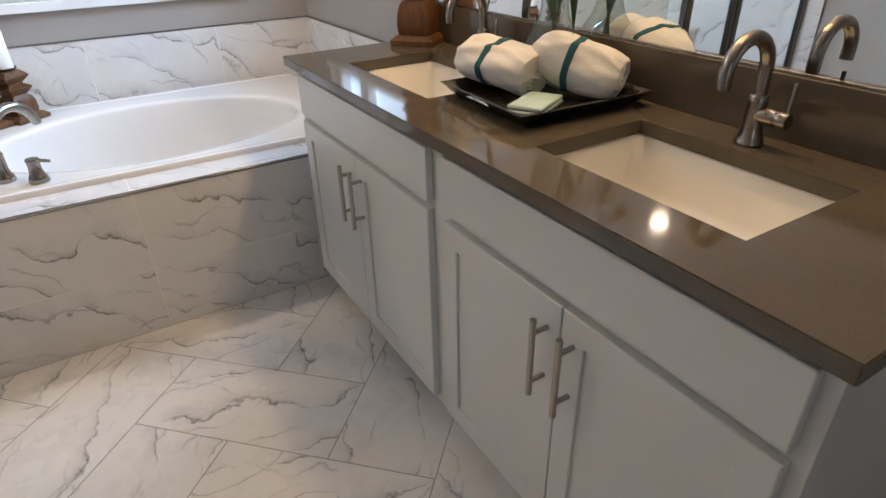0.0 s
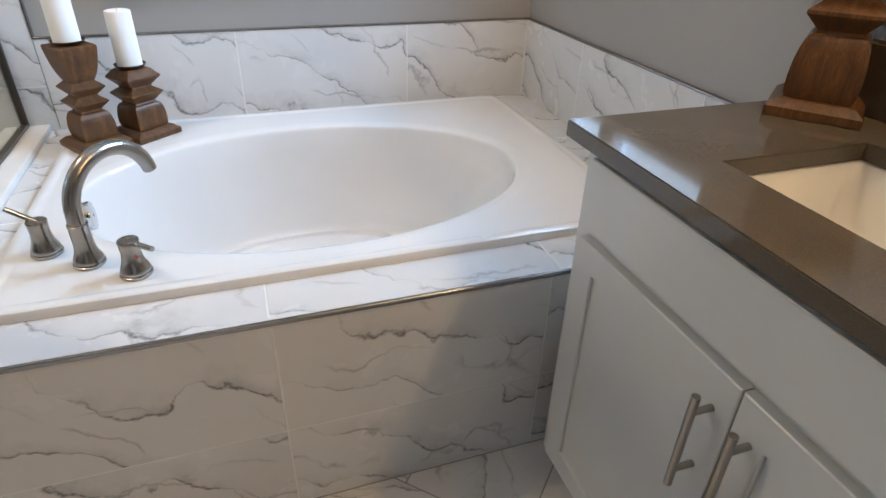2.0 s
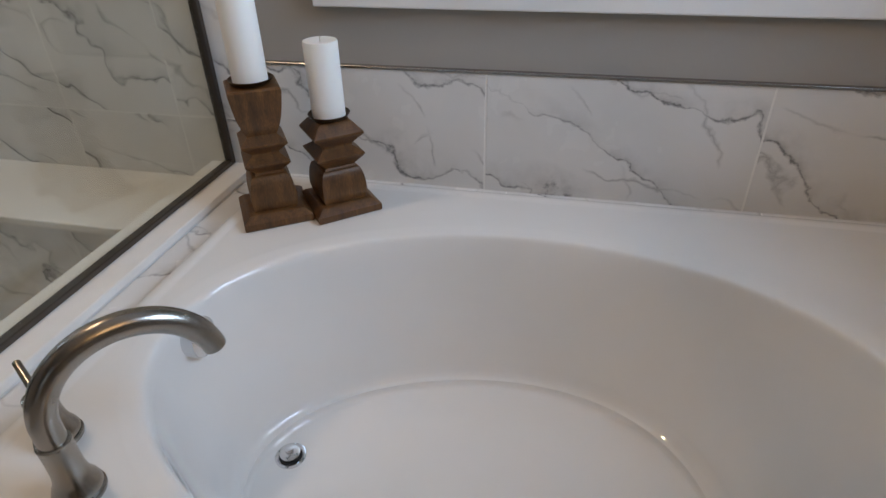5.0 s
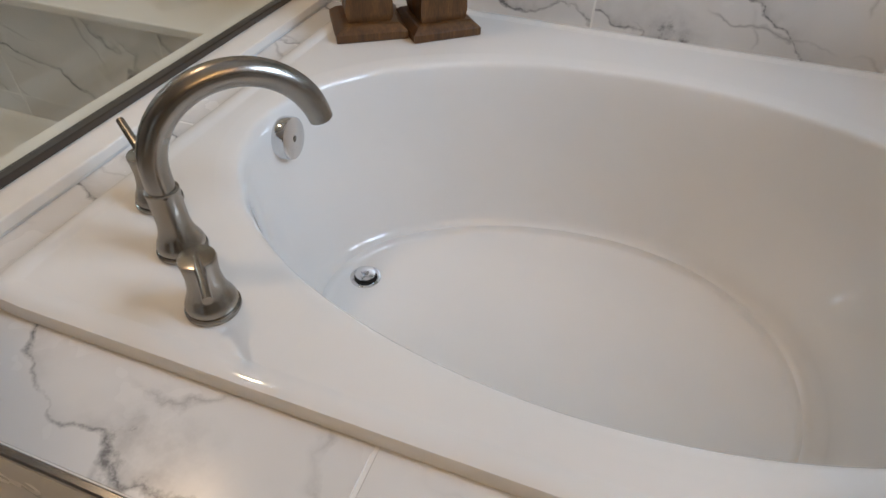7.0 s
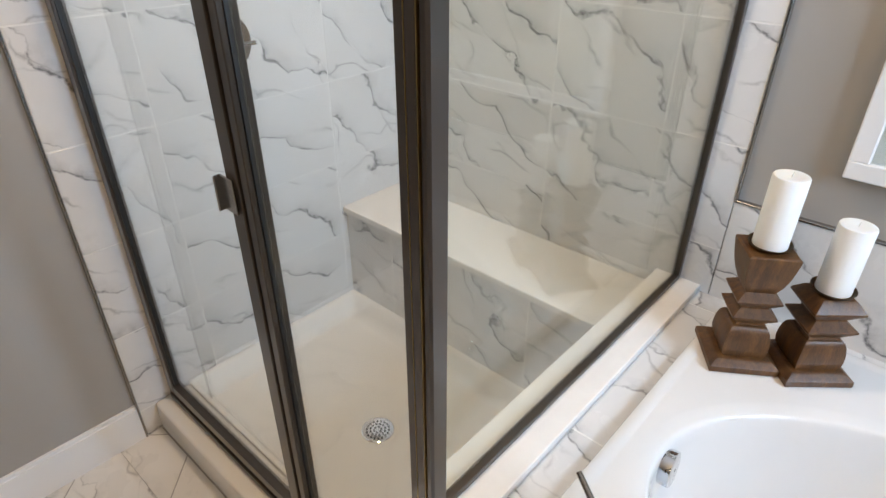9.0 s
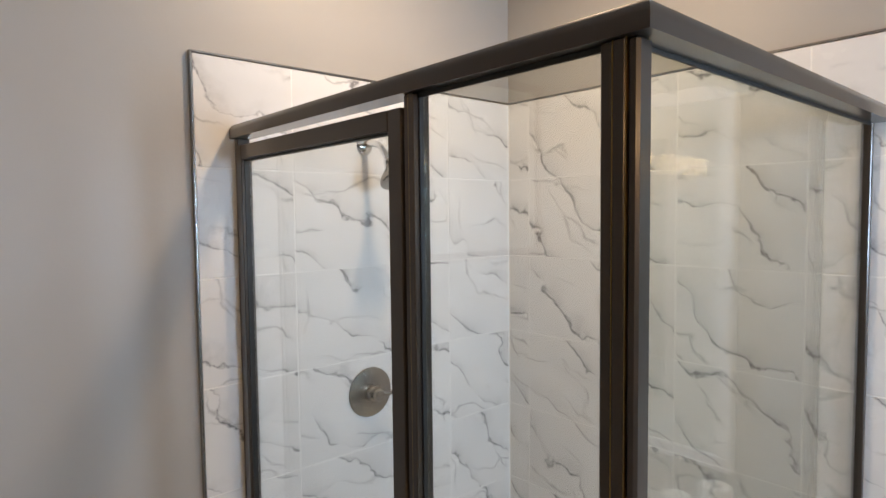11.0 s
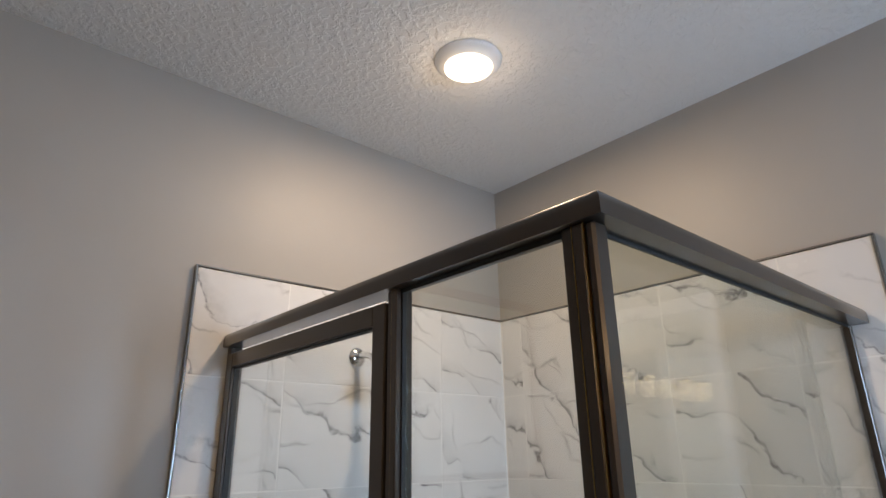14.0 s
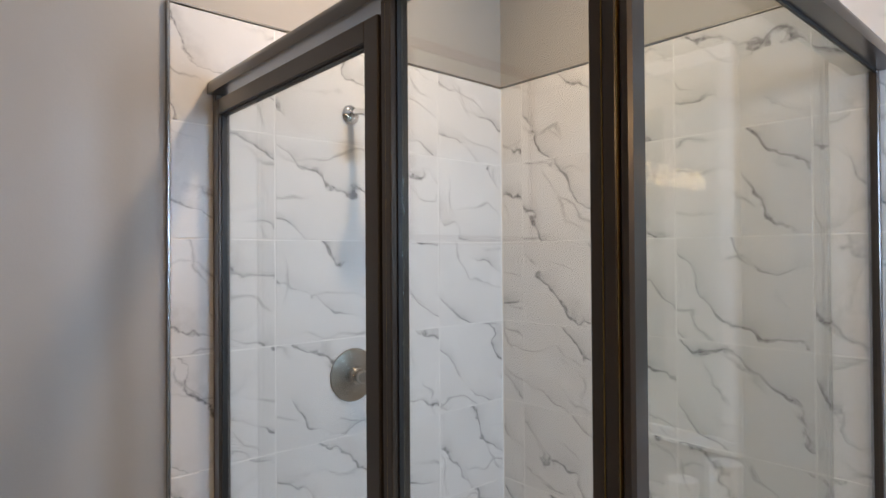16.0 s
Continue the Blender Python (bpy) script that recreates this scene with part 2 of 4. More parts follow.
M_GLASS = clear_glass("shower_glass", (0.955, 0.97, 0.96), 1.72)
# Copy of the shower glass, tinted darker to paint shade onto the view through it.
M_DIMGLASS = clear_glass("darkened_side_glass", (0.91, 0.938, 0.915), 1.72)
M_VASE = clear_glass("vase_glass", (0.95, 0.97, 0.96), 1.75)


def glow(name, color, strength):
    m = mat(name, color, 0.5)
    b = m.node_tree.nodes["Principled BSDF"]
    b.inputs["Emission Color"].default_value = (*color, 1)
    b.inputs["Emission Strength"].default_value = strength
    return m


M_LED = glow("led_diffuser", (1.0, 0.88, 0.72), 8)
M_SHADE = glow("frosted_shade_glass", (1.0, 0.70, 0.38), 20)
M_OUTSIDE = glow("bright_daylight", (0.62, 0.80, 1.0), 3.5)

# ---- mesh helpers ----


def mesh_of(name, bm, material, smooth=False, angle=40):
    me = bpy.data.meshes.new(name)
    bmesh.ops.recalc_face_normals(bm, faces=bm.faces)
    bm.to_mesh(me)
    bm.free()
    for m in material if isinstance(material, (list, tuple)) else [material]:
        me.materials.append(m)
    if smooth:
        me.shade_smooth()
        me.set_sharp_from_angle(angle=radians(angle))
    return me


def part(name, bm, material, parent=None, label="", smooth=False, angle=40, at=None):
    ob = new(name, mesh_of(name, bm, material, smooth, angle))
    if at is not None:
        ob.matrix_basis = at
    if parent is not None:
        ob.parent = parent
    if label:
        tagged(ob, label)
    return ob


def thing(name, m, label, category, group="", kind=""):
    ob = new(name)
    ob.empty_display_size = 0.05
    ob.matrix_basis = m
    return tagged(ob, label, category, group, kind)


def box(x0, y0, z0, x1, y1, z1, bevel=0.0, seg=1, bm=None):
    bm = bm or bmesh.new()
    made = bmesh.ops.create_cube(bm, size=1)["verts"]
    for v in made:
        v.co = Vector(((x0 + x1) / 2 + v.co.x * (x1 - x0), (y0 + y1) / 2 + v.co.y * (y1 - y0), (z0 + z1) / 2 + v.co.z * (z1 - z0)))
    if bevel:
        edges = list({e for v in made for e in v.link_edges})
        bmesh.ops.bevel(bm, geom=edges, offset=bevel, segments=seg, affect="EDGES", profile=0.5)
    return bm


def lathe(profile, n=32, bm=None, m=None, square=False):
    """Turned body from (radius, z) pairs; square: four-sided, corners on the diagonals."""
    bm = bm or bmesh.new()
    rings = []
    for r, z in profile:
        ring = []
        for i in range(n):
            a = 2 * math.pi * (i + (0.5 if square else 0)) / n
            k = r / math.cos(math.pi / 4) if square else r
            p = Vector((k * math.cos(a), k * math.sin(a), z))
            ring.append(bm.verts.new(m @ p if m else p))
        rings.append(ring)
    for a, b in zip(rings, rings[1:]):
        for i in range(n):
            bm.faces.new((a[i], a[(i + 1) % n], b[(i + 1) % n], b[i]))
    bm.faces.new(rings[0][::-1])
    bm.faces.new(rings[-1])
    return bm


def tube(points, radii, n=20, bm=None):
    """A round tube along points; radii: one or one a point."""
    bm = bm or bmesh.new()
    pts = [Vector(p) for p in points]
    radii = radii if isinstance(radii, (list, tuple)) else [radii] * len(pts)
    side, rings = None, []
    for i, p in enumerate(pts):
        d = (pts[min(i + 1, len(pts) - 1)] - pts[max(i - 1, 0)]).normalized()
        if side is None:
            side = d.orthogonal().normalized()
        side = (side - d * side.dot(d)).normalized()
        other = d.cross(side)
        rings.append([bm.verts.new(p + radii[i] * (math.cos(a) * side + math.sin(a) * other)) for a in (2 * math.pi * j / n for j in range(n))])
    for a, b in zip(rings, rings[1:]):
        for j in range(n):
            bm.faces.new((a[j], a[(j + 1) % n], b[(j + 1) % n], b[j]))
    bm.faces.new(rings[0][::-1])
    bm.faces.new(rings[-1])
    return bm


def prism(outline, z0, z1, bm=None):
    bm = bm or bmesh.new()
    low = [bm.verts.new((x, y, z0)) for x, y in outline]
    top = [bm.verts.new((x, y, z1)) for x, y in outline]
    n = len(low)
    for i in range(n):
        bm.faces.new((low[i], low[(i + 1) % n], top[(i + 1) % n], top[i]))
    bm.faces.new(low[::-1])
    bm.faces.new(top)
    return bm


def structure(name, bm, material, label):
    return tagged(part(name, bm, material), label, name.split("_")[0], kind="structure")


# ---- tiles ----
def clip(poly, x0, x1, y0, y1):
    for axis, lim, sign in ((0, x0, 1), (0, x1, -1), (1, y0, 1), (1, y1, -1)):
        out = []
        for i, p in enumerate(poly):
            q = poly[(i + 1) % len(poly)]
            pin, qin = sign * (p[axis] - lim) >= 0, sign * (q[axis] - lim) >= 0
            if pin:
                out.append(p)
            if pin != qin:
                k = (lim - p[axis]) / (q[axis] - p[axis])
                out.append((p[0] + k * (q[0] - p[0]), p[1] + k * (q[1] - p[1])))
        poly = out
        if not poly:
            return []
    return poly


def tile_mesh(poly, thick, edge=0.0015):
    """A tile with eased edges from its outline, lying in z from 0 to thick."""
    bm = bmesh.new()
    cx, cy = sum(p[0] for p in poly) / len(poly), sum(p[1] for p in poly) / len(poly)

    def inward(p):
        d = math.hypot(p[0] - cx, p[1] - cy)
        k = max(0.0, 1 - 1.4 * edge / d)
        return cx + (p[0] - cx) * k, cy + (p[1] - cy) * k
    rings = [[bm.verts.new((*p, 0)) for p in poly], [bm.verts.new((*p, thick - edge)) for p in poly], [bm.verts.new((*inward(p), thick)) for p in poly]]
    n = len(poly)
    for a, b in zip(rings, rings[1:]):
        for i in range(n):
            bm.faces.new((a[i], a[(i + 1) % n], b[(i + 1) % n], b[i]))
    bm.faces.new(rings[-1])
    return bm


def area(poly):
    return 0.5 * abs(sum(p[0] * q[1] - q[0] * p[1] for p, q in zip(poly, poly[1:] + poly[:1])))


TILES = {}


def wall_tiles(parent, origin, u, v, us, vs, thick=0.008, gap=0.0025, material=None, shift=0):
    """Rectangular tiles between the joints us and vs on the plane at origin spanned by u and v."""
    u, v = Vector(u), Vector(v)
    w = u.cross(v)
    base = Matrix((u, v, w)).transposed().to_4x4()
    for j in range(len(vs) - 1):
        for i in range(len(us) - 1):
            du, dv = round(us[i + 1] - us[i] - gap, 4), round(vs[j + 1] - vs[j] - gap, 4)
            if du < 0.004 or dv < 0.004:
                continue
            key = (du, dv, thick, material)
            if key not in TILES:
                TILES[key] = mesh_of("tile", tile_mesh([(-du / 2, -dv / 2), (du / 2, -dv / 2), (du / 2, dv / 2), (-du / 2, dv / 2)], thick), material or M_WALLTILE)
            ob = new("tile", TILES[key])
            ob.matrix_basis = Matrix.Translation(Vector(origin) + u * (us[i] + us[i + 1]) / 2 + v * (vs[j] + vs[j + 1]) / 2) @ base
            ob.parent = parent

# ---- the room ----
T = 0.12
floor = structure("floor", box(XW - T, YS - T, -0.1, XE + T, YN + T, -0.0008), M_FLOORGROUT, "white marble-look porcelain floor tiles laid in herringbone")
ceiling = structure("ceiling", box(XW - T, YS - T, ZC, XE + T, YN + T, ZC + 0.1), M_CEIL, "white ceiling with knockdown texture")
wall_north = structure("wall_north", box(XW - T, YN, -0.05, XE + T, YN + T, ZC), M_PAINT, "greige painted wall behind the tub, tiled below")
wall_west = structure("wall_west", box(XW - T, YS, -0.05, XW, YN, ZC), M_PAINT, "greige painted wall with shower tiling")
# Unseen south wall; its doorway is assumed, an opening for the added fill.
bm = box(XW - T, YS - T, -0.05, -0.08, YS, ZC)
box(0.78, YS - T, -0.05, XE + T, YS, ZC, bm=bm)
box(-0.08, YS - T, 2.05, 0.78, YS, ZC, bm=bm)
wall_south = structure("wall_south", bm, M_PAINT, "plain greige painted wall with an assumed doorway opening")
bm = box(XE, YS, -0.05, XE + T, WIN[0], ZC)
box(XE, WIN[1], -0.05, XE + T, YN, ZC, bm=bm)
box(XE, WIN[0], -0.05, XE + T, WIN[1], WIN[2], bm=bm)
box(XE, WIN[0], WIN[3], XE + T, WIN[1], ZC, bm=bm)
wall_east = structure("wall_east", bm, M_PAINT, "greige painted wall with window above the tub")

# window over the tub, seen in reflections
window = thing("window_1", pose(0, 0, 0), "white framed window with bright daylight", "window", kind="structure")
y0, y1, z0, z1 = WIN
for name, b in (("window_frame", (XE + 0.045, y0, z0, XE + 0.095, y0 + 0.045, z1)), ("window_frame", (XE + 0.045, y1 - 0.045, z0, XE + 0.095, y1, z1)),
                ("window_frame", (XE + 0.045, y0 + 0.045, z0, XE + 0.095, y1 - 0.045, z0 + 0.045)), ("window_frame", (XE + 0.045, y0 + 0.045, z1 - 0.045, XE + 0.095, y1 - 0.045, z1)),
                ("window_rail", (XE + 0.05, y0 + 0.045, (z0 + z1) / 2 - 0.02, XE + 0.09, y1 - 0.045, (z0 + z1) / 2 + 0.02)),
                ("window_mullion", (XE + 0.045, 3.39, z0 + 0.045, XE + 0.095, 3.48, z1 - 0.045)),
                ("window_sill", (XE - 0.012, y0 - 0.02, z0 - 0.022, XE + 0.045, y1 + 0.02, z0))):
    part(name, box(*b, bevel=0.003), M_TRIM, window)
tagged(part("backdrop", box(XE + 0.112, y0 - 0.1, z0 - 0.1, XE + 0.117, y1 + 0.1, z1 + 0.1), M_OUTSIDE), "bright overcast daylight outside the window", "backdrop", kind="structure")

# baseboards
for name, b in (("baseboard", (XW, YS, 0, XW + 0.014, 2.797, 0.125)), ("baseboard", (XW + 0.014, YS, 0, -0.08, YS + 0.014, 0.125)), ("baseboard", (0.78, YS, 0, XE, YS + 0.014, 0.125)), ("baseboard", (XE - 0.014, YS + 0.014, 0, XE, 0.79, 0.125))):
    bm = box(*b)
    x0, yy0, zz0, x1, yy1, zz1 = b
    box(x0, yy0, zz1, x0 + (0.009 if x1 - x0 < 0.1 else x1 - x0), yy1 if yy1 - yy0 > 0.1 else yy0 + 0.009, zz1 + 0.012, bm=bm)
    structure(name, bm, M_TRIM, "white painted baseboard")

# ---- tiling on walls ----
ROWS_Z = [0.11, 0.405, 0.70, 0.997, 1.292, 1.585, 1.877, 2.168]
TW, TE, TTOP, TLOW, DECK = 2.803, 0.312, 2.170, 0.850, 0.553
part("grout_bed", box(XW, TW + 0.002, 0, XW + 0.0134, YN, TTOP - 0.002), M_GROUT, wall_west)
wall_tiles(wall_west, (XW + 0.006, 0, 0), (0, 1, 0), (0, 0, 1), [TW, 3.08, 3.68, 3.995], [0.0] + ROWS_Z)
part("grout_bed", box(XW + 0.0134, YN - 0.0134, 0.02, TE - 0.002, YN, TTOP - 0.002), M_GROUT, wall_north)
wall_tiles(wall_north, (0, YN - 0.006, 0), (1, 0, 0), (0, 0, 1), [-0.955, -0.857, -0.27, 0.087, TE], ROWS_Z[1:])
part("grout_bed", box(TE + 0.002, YN - 0.0134, 0.3, XE - 0.0134, YN, TLOW - 0.002), M_GROUT, wall_north)
wall_tiles(wall_north, (0, YN - 0.006, 0), (1, 0, 0), (0, 0, 1), [TE, 0.922, 1.538, 2.035], [0.545, TLOW])
part("grout_bed", box(XE - 0.0134, 2.66, 0.3, XE, YN - 0.0134, TLOW - 0.002), M_GROUT, wall_east)
wall_tiles(wall_east, (XE - 0.006, 0, 0), (0, -1, 0), (0, 0, 1), [-3.996, -3.56, -2.95, -2.66], [0.545, TLOW])
# slim metal edge profiles
E = 0.017
for name, b in (("trim_west_edge", (XW, TW - 0.006, 0, XW + E, TW, TTOP + 0.006)), ("trim_west_top", (XW, TW, TTOP, XW + E, YN - E, TTOP + 0.006)),
                ("trim_north_top", (XW, YN - E, TTOP, TE + 0.006, YN, TTOP + 0.006)), ("trim_north_edge", (TE, YN - E, TLOW, TE + 0.006, YN, TTOP)),
                ("trim_north_low", (TE + 0.006, YN - E, TLOW, XE, YN, TLOW + 0.006)), ("trim_east_low", (XE - E, 2.66, TLOW, XE, YN - E, TLOW + 0.006))):
    structure(name, box(*b, bevel=0.001), M_STEEL, "slim brushed metal tile edge trim")

# ---- tub platform ----
platform = thing("tub_platform", pose(0, 0, 0), "tiled tub surround platform clad in marble-look tiles", "tub surround", kind="structure")
FY, CAPX = 2.716, 0.285
bm = box(0.206, FY + 0.0008, 0, XE - 0.006, 2.90, DECK - 0.0008)
box(CAPX, 2.90, 0, 0.42, YN - 0.006, DECK - 0.0008, bm=bm)
box(1.86, 2.90, 0, XE - 0.006, YN - 0.006, DECK - 0.0008, bm=bm)
box(0.42, 3.90, 0, 1.86, YN - 0.006, DECK - 0.0008, bm=bm)
part("backing", bm, M_GROUT, platform)
wall_tiles(platform, (0, FY + 0.014, 0), (1, 0, 0), (0, 0, 1), [0.205, 0.290, 0.905, 1.52, 2.035], [0.003, 0.248, DECK - 0.012], 0.014, material=M_PLATFORMTILE)
wall_tiles(platform, (0, 0, DECK - 0.014), (1, 0, 0), (0, 1, 0), [CAPX, 0.903, 1.548, 2.036], [FY + 0.008, 2.885], 0.014, material=M_PLATFORMTILE)
wall_tiles(platform, (0, 0, DECK - 0.014), (1, 0, 0), (0, 1, 0), [CAPX, 0.39], [2.885, 3.30, 3.92, 4.0], 0.014, material=M_PLATFORMTILE)
wall_tiles(platform, (0, 0, DECK - 0.014), (1, 0, 0), (0, 1, 0), [1.87, 2.036], [2.885, 3.48, 4.0], 0.014, material=M_PLATFORMTILE)
wall_tiles(platform, (0, 0, DECK - 0.014), (1, 0, 0), (0, 1, 0), [0.39, 0.98, 1.58, 1.87], [3.92, 4.0], 0.014, material=M_PLATFORMTILE)
part("corner_trim", box(0.2, FY, 0.003, 0.205, FY + 0.016, DECK), M_STEEL, platform)
part("edge_trim", box(CAPX, FY - 0.002, DECK - 0.011, 2.036, FY + 0.008, DECK + 0.001, 0.002), M_STEEL, platform, "dark metal edge trim")
# knee wall under the glass, with its white cap
knee = thing("shower_knee_wall", pose(0, 0, 0), "low wall between tub and shower with white stone cap", "knee wall", kind="structure")
part("core", box(0.2048, 2.90, 0, CAPX - 0.001, YN - 0.006, 0.554), M_GROUT, knee)
part("cap", box(0.152, FY - 0.004, 0.554, CAPX, 3.999, 0.574, 0.003, 2), M_SOLID, knee, "white solid stone cap")
wall_tiles(knee, (0.212, 0, 0), (0, -1, 0), (0, 0, 1), [-3.998, -3.40, -2.74], [0.003, 0.13, 0.25, 0.553])

# ---- bathtub ----
tub = thing("bathtub", pose(1.13, 3.402, DECK), "white acrylic drop-in oval bathtub, empty", "bathtub")


def tub_shell():
    bm = bmesh.new()
    n = 128
    A, B = 0.765, 0.5475
    # rings: z over the deck, centre x, half length, half width, squareness 1 = rectangle
    rings = [(0.0, 0, A, B, 1), (0.014, 0, A, B, 1), (0.020, 0, A - 0.003, B - 0.003, 1), (0.0225, 0, A - 0.010, B - 0.010, 1), (0.0225, 0, A - 0.026, B - 0.026, 1), (0.0195, 0, A - 0.032, B - 0.032, 1), (0.0192, 0, A - 0.035, B - 0.035, 1), (0.0191, 0, A - 0.039, B - 0.039, 1)]
    cx, cy, a, b = -0.054, -0.0465, 0.614, 0.401
    oval = [(0.0190, 1.068, 1.10), (0.0186, 1.060, 1.085), (0.0164, 1.037, 1.045), (0.0146, 1.023, 1.024), (0.0130, 1.013, 1.013), (0.0100, 1.006, 1.006), (0.0045, 1.001, 1.001), (-0.003, 0.997, 0.996), (-0.02, 0.994, 0.988), (-0.05, 0.990, 0.978)]
    verts = []
    for z, ox, ax, ay, sq in rings:
        ring = []
        for i in range(n):
            c, s = math.cos(2 * math.pi * i / n), math.sin(2 * math.pi * i / n)
            k = max(abs(c), abs(s))
            r = 0.012 if ax > A - 0.02 else 0.02
            x, y = ax * c / k, ay * s / k
            if abs(abs(c) - abs(s)) < 1e-6:
                x, y = x - math.copysign(0.3 * r, x), y - math.copysign(0.3 * r, y)
            ring.append(bm.verts.new((x, y, z)))
        verts.append(ring)
    for z, kx, ky in oval:
        verts.append([bm.verts.new((cx + a * kx * math.cos(t), cy + b * ky * math.sin(t), z)) for t in (2 * math.pi * i / n for i in range(n))])
    # the well: steep at the drain end, leaning at the other
    bottom, steps = -0.385, 14
    for j in range(1, steps + 1):
        f = j / steps
        z = -0.05 + (bottom + 0.075 + 0.05) * f
        left, right = 0.990 - 0.035 * f - 0.015 * f * f, 0.982 - 0.19 * f - 0.08 * f * f
        wide = 0.978 - 0.03 * f - 0.015 * f * f
        ring = []
        for i in range(n):
            t = 2 * math.pi * i / n
            c = math.cos(t)
            w = 0.5 + 0.5 * c
            ring.append(bm.verts.new((cx + a * (left * (1 - w) + right * w) * c, cy + b * wide * math.sin(t), z)))
        verts.append(ring)
    for k, dz in ((0.990, -0.026), (0.976, -0.043), (0.958, -0.0535), (0.944, -0.0572), (0.936, -0.0580), (0.931, -0.0588), (0.925, -0.0655), (0.918, -0.0712), (0.908, -0.0732), (0.89, -0.0739), (0.55, -0.0746), (0.25, -0.075)):
        base = verts[len(rings) + len(oval) + steps - 1]
        mid = sum((v.co for v in base), Vector()) / n
        verts.append([bm.verts.new((mid.x + (v.co.x - mid.x) * k, mid.y + (v.co.y - mid.y) * k, bottom + 0.075 + dz)) for v in base])
    for p, q in zip(verts, verts[1:]):
        for i in range(n):
            bm.faces.new((p[i], p[(i + 1) % n], q[(i + 1) % n], q[i]))
    bm.faces.new(verts[-1][::-1])
    return bm


part("shell", tub_shell(), M_ACRYL, tub, smooth=True, angle=38)
part("drain_flange", lathe([(0.034, 0.0), (0.034, 0.003), (0.030, 0.0045), (0.024, 0.002), (0.0235, -0.002)], 40), M_CHROME, tub, "chrome drain ring", True, at=pose(0.598 - 1.13, 3.40 - 3.402, -0.3845))
part("drain_gap", lathe([(0.0240, 0.0), (0.0240, 0.0035), (0.020, 0.0036)], 36), M_DARK, tub, at=pose(0.598 - 1.13, 3.40 - 3.402, -0.384))
part("drain_stopper", lathe([(0.021, 0.0), (0.021, 0.006), (0.0225, 0.008), (0.0225, 0.011), (0.019, 0.0135), (0.009, 0.0145), (0.0085, 0.019), (0.007, 0.020)], 36), M_CHROME, tub, "chrome push stopper", True, at=pose(0.598 - 1.13, 3.40 - 3.402, -0.382))
over = part("overflow_cover", lathe([(0.040, 0.0), (0.040, 0.024), (0.0388, 0.0268), (0.036, 0.028), (0.006, 0.0285), (0.005, 0.0265)], 44), M_CHROME, tub, "round chrome overflow cover", True, at=pose(0.462 - 1.13, 3.378 - 3.402, -0.043, 0, 86, 4))
part("screw", lathe([(0.004, 0.0), (0.004, 0.002), (0.003, 0.0025)], 12), M_NICKEL, over, at=pose(0, 0, 0.027))

# ---- tub filler: spout and two lever handles ----
FL = DECK + 0.0195
BELL = [(0.0315, 0.0), (0.0325, 0.002), (0.0325, 0.006), (0.0295, 0.0075), (0.0295, 0.0085), (0.0305, 0.010), (0.0305, 0.014), (0.0285, 0.020), (0.0245, 0.028), (0.0215, 0.038), (0.0200, 0.050)]
filler = thing("tub_faucet", pose(0.552, 3.011, FL, 0, 0, 49), "brushed nickel high-arc tub faucet with two lever handles", "tub faucet")
part("base", lathe(BELL + [(0.0198, 0.092), (0.0206, 0.094), (0.0206, 0.098), (0.0185, 0.0995)], 40), M_NICKEL, filler, smooth=True)
arc = [(0, 0, 0.097 + 0.006 * i) for i in range(4)]
R = 0.105
arc += [(R - R * math.cos(radians(a)), 0, 0.119 + R * math.sin(radians(a))) for a in range(6, 169, 6)]
part("spout", tube(arc, [0.0172] * (len(arc) - 3) + [0.0166, 0.0162, 0.0158], 28), M_NICKEL, filler, smooth=True)
part("setscrew", lathe([(0.003, 0), (0.003, 0.0015)], 12), M_RUBBER, filler, at=pose(-0.006, -0.0292, 0.013, 90, 0, 0))


def lever_handle(x, y, lever, dot, rise):
    at = filler.matrix_basis.inverted() @ pose(x, y, FL)
    h = part("handle", lathe(BELL[:-1] + [(0.0195, 0.055), (0.0205, 0.074), (0.0215, 0.079), (0.0205, 0.0825), (0.017, 0.0835)], 40), M_NICKEL, filler, smooth=True, at=at)
    part("lever", tube([(-0.004, 0, 0.078), (0.012, 0, 0.078 + 0.016 * rise), (0.040, 0, 0.078 + 0.044 * rise), (0.070, 0, 0.078 + 0.074 * rise)], [0.0062, 0.0064, 0.0060, 0.0056], 18), M_NICKEL, h, smooth=True, at=pose(0, 0, 0, 0, 0, lever))
    if dot:
        part("temperature_dot", lathe([(0.0032, 0), (0.0032, 0.001)], 14), mat("red_dot", (0.5, 0.02, 0.02), 0.4), h, "small red hot mark", at=pose(0.012, -0.0185, 0.050, 80, 0, 30))


lever_handle(0.651, 2.940, -44, True, 0.03)
lever_handle(0.457, 3.082, 150, False, 0.3)

# ---- candle holders ----
def candle_holder(x, y, z, rz, stack, label, foot=0.0765):
    """Square turned wood holder; stack: (half width, height) up from the foot."""
    h = thing("candle_holder", pose(x, y, z, 0, 0, rz), label, "candle holder", "wooden candle holders")
    part("foot", lathe([(foot - 0.002, 0), (foot, 0.002), (foot, 0.017), (foot - 0.003, 0.020), (foot - 0.014, 0.029), (foot - 0.018, 0.031)], 4, square=True), M_WOOD, h)
    part("stem", lathe(stack, 4, square=True), M_WOOD, h, smooth=True, angle=28)
    top = stack[-1][1]
    part("dish", lathe([(0.014, top), (0.034, top + 0.001), (0.043, top + 0.006), (0.0465, top + 0.0125), (0.0450, top + 0.0125), (0.040, top + 0.007), (0.006, top + 0.005)], 40), M_PLATE, h, "round antique brass dish", True)
    return h, z + top + 0.006


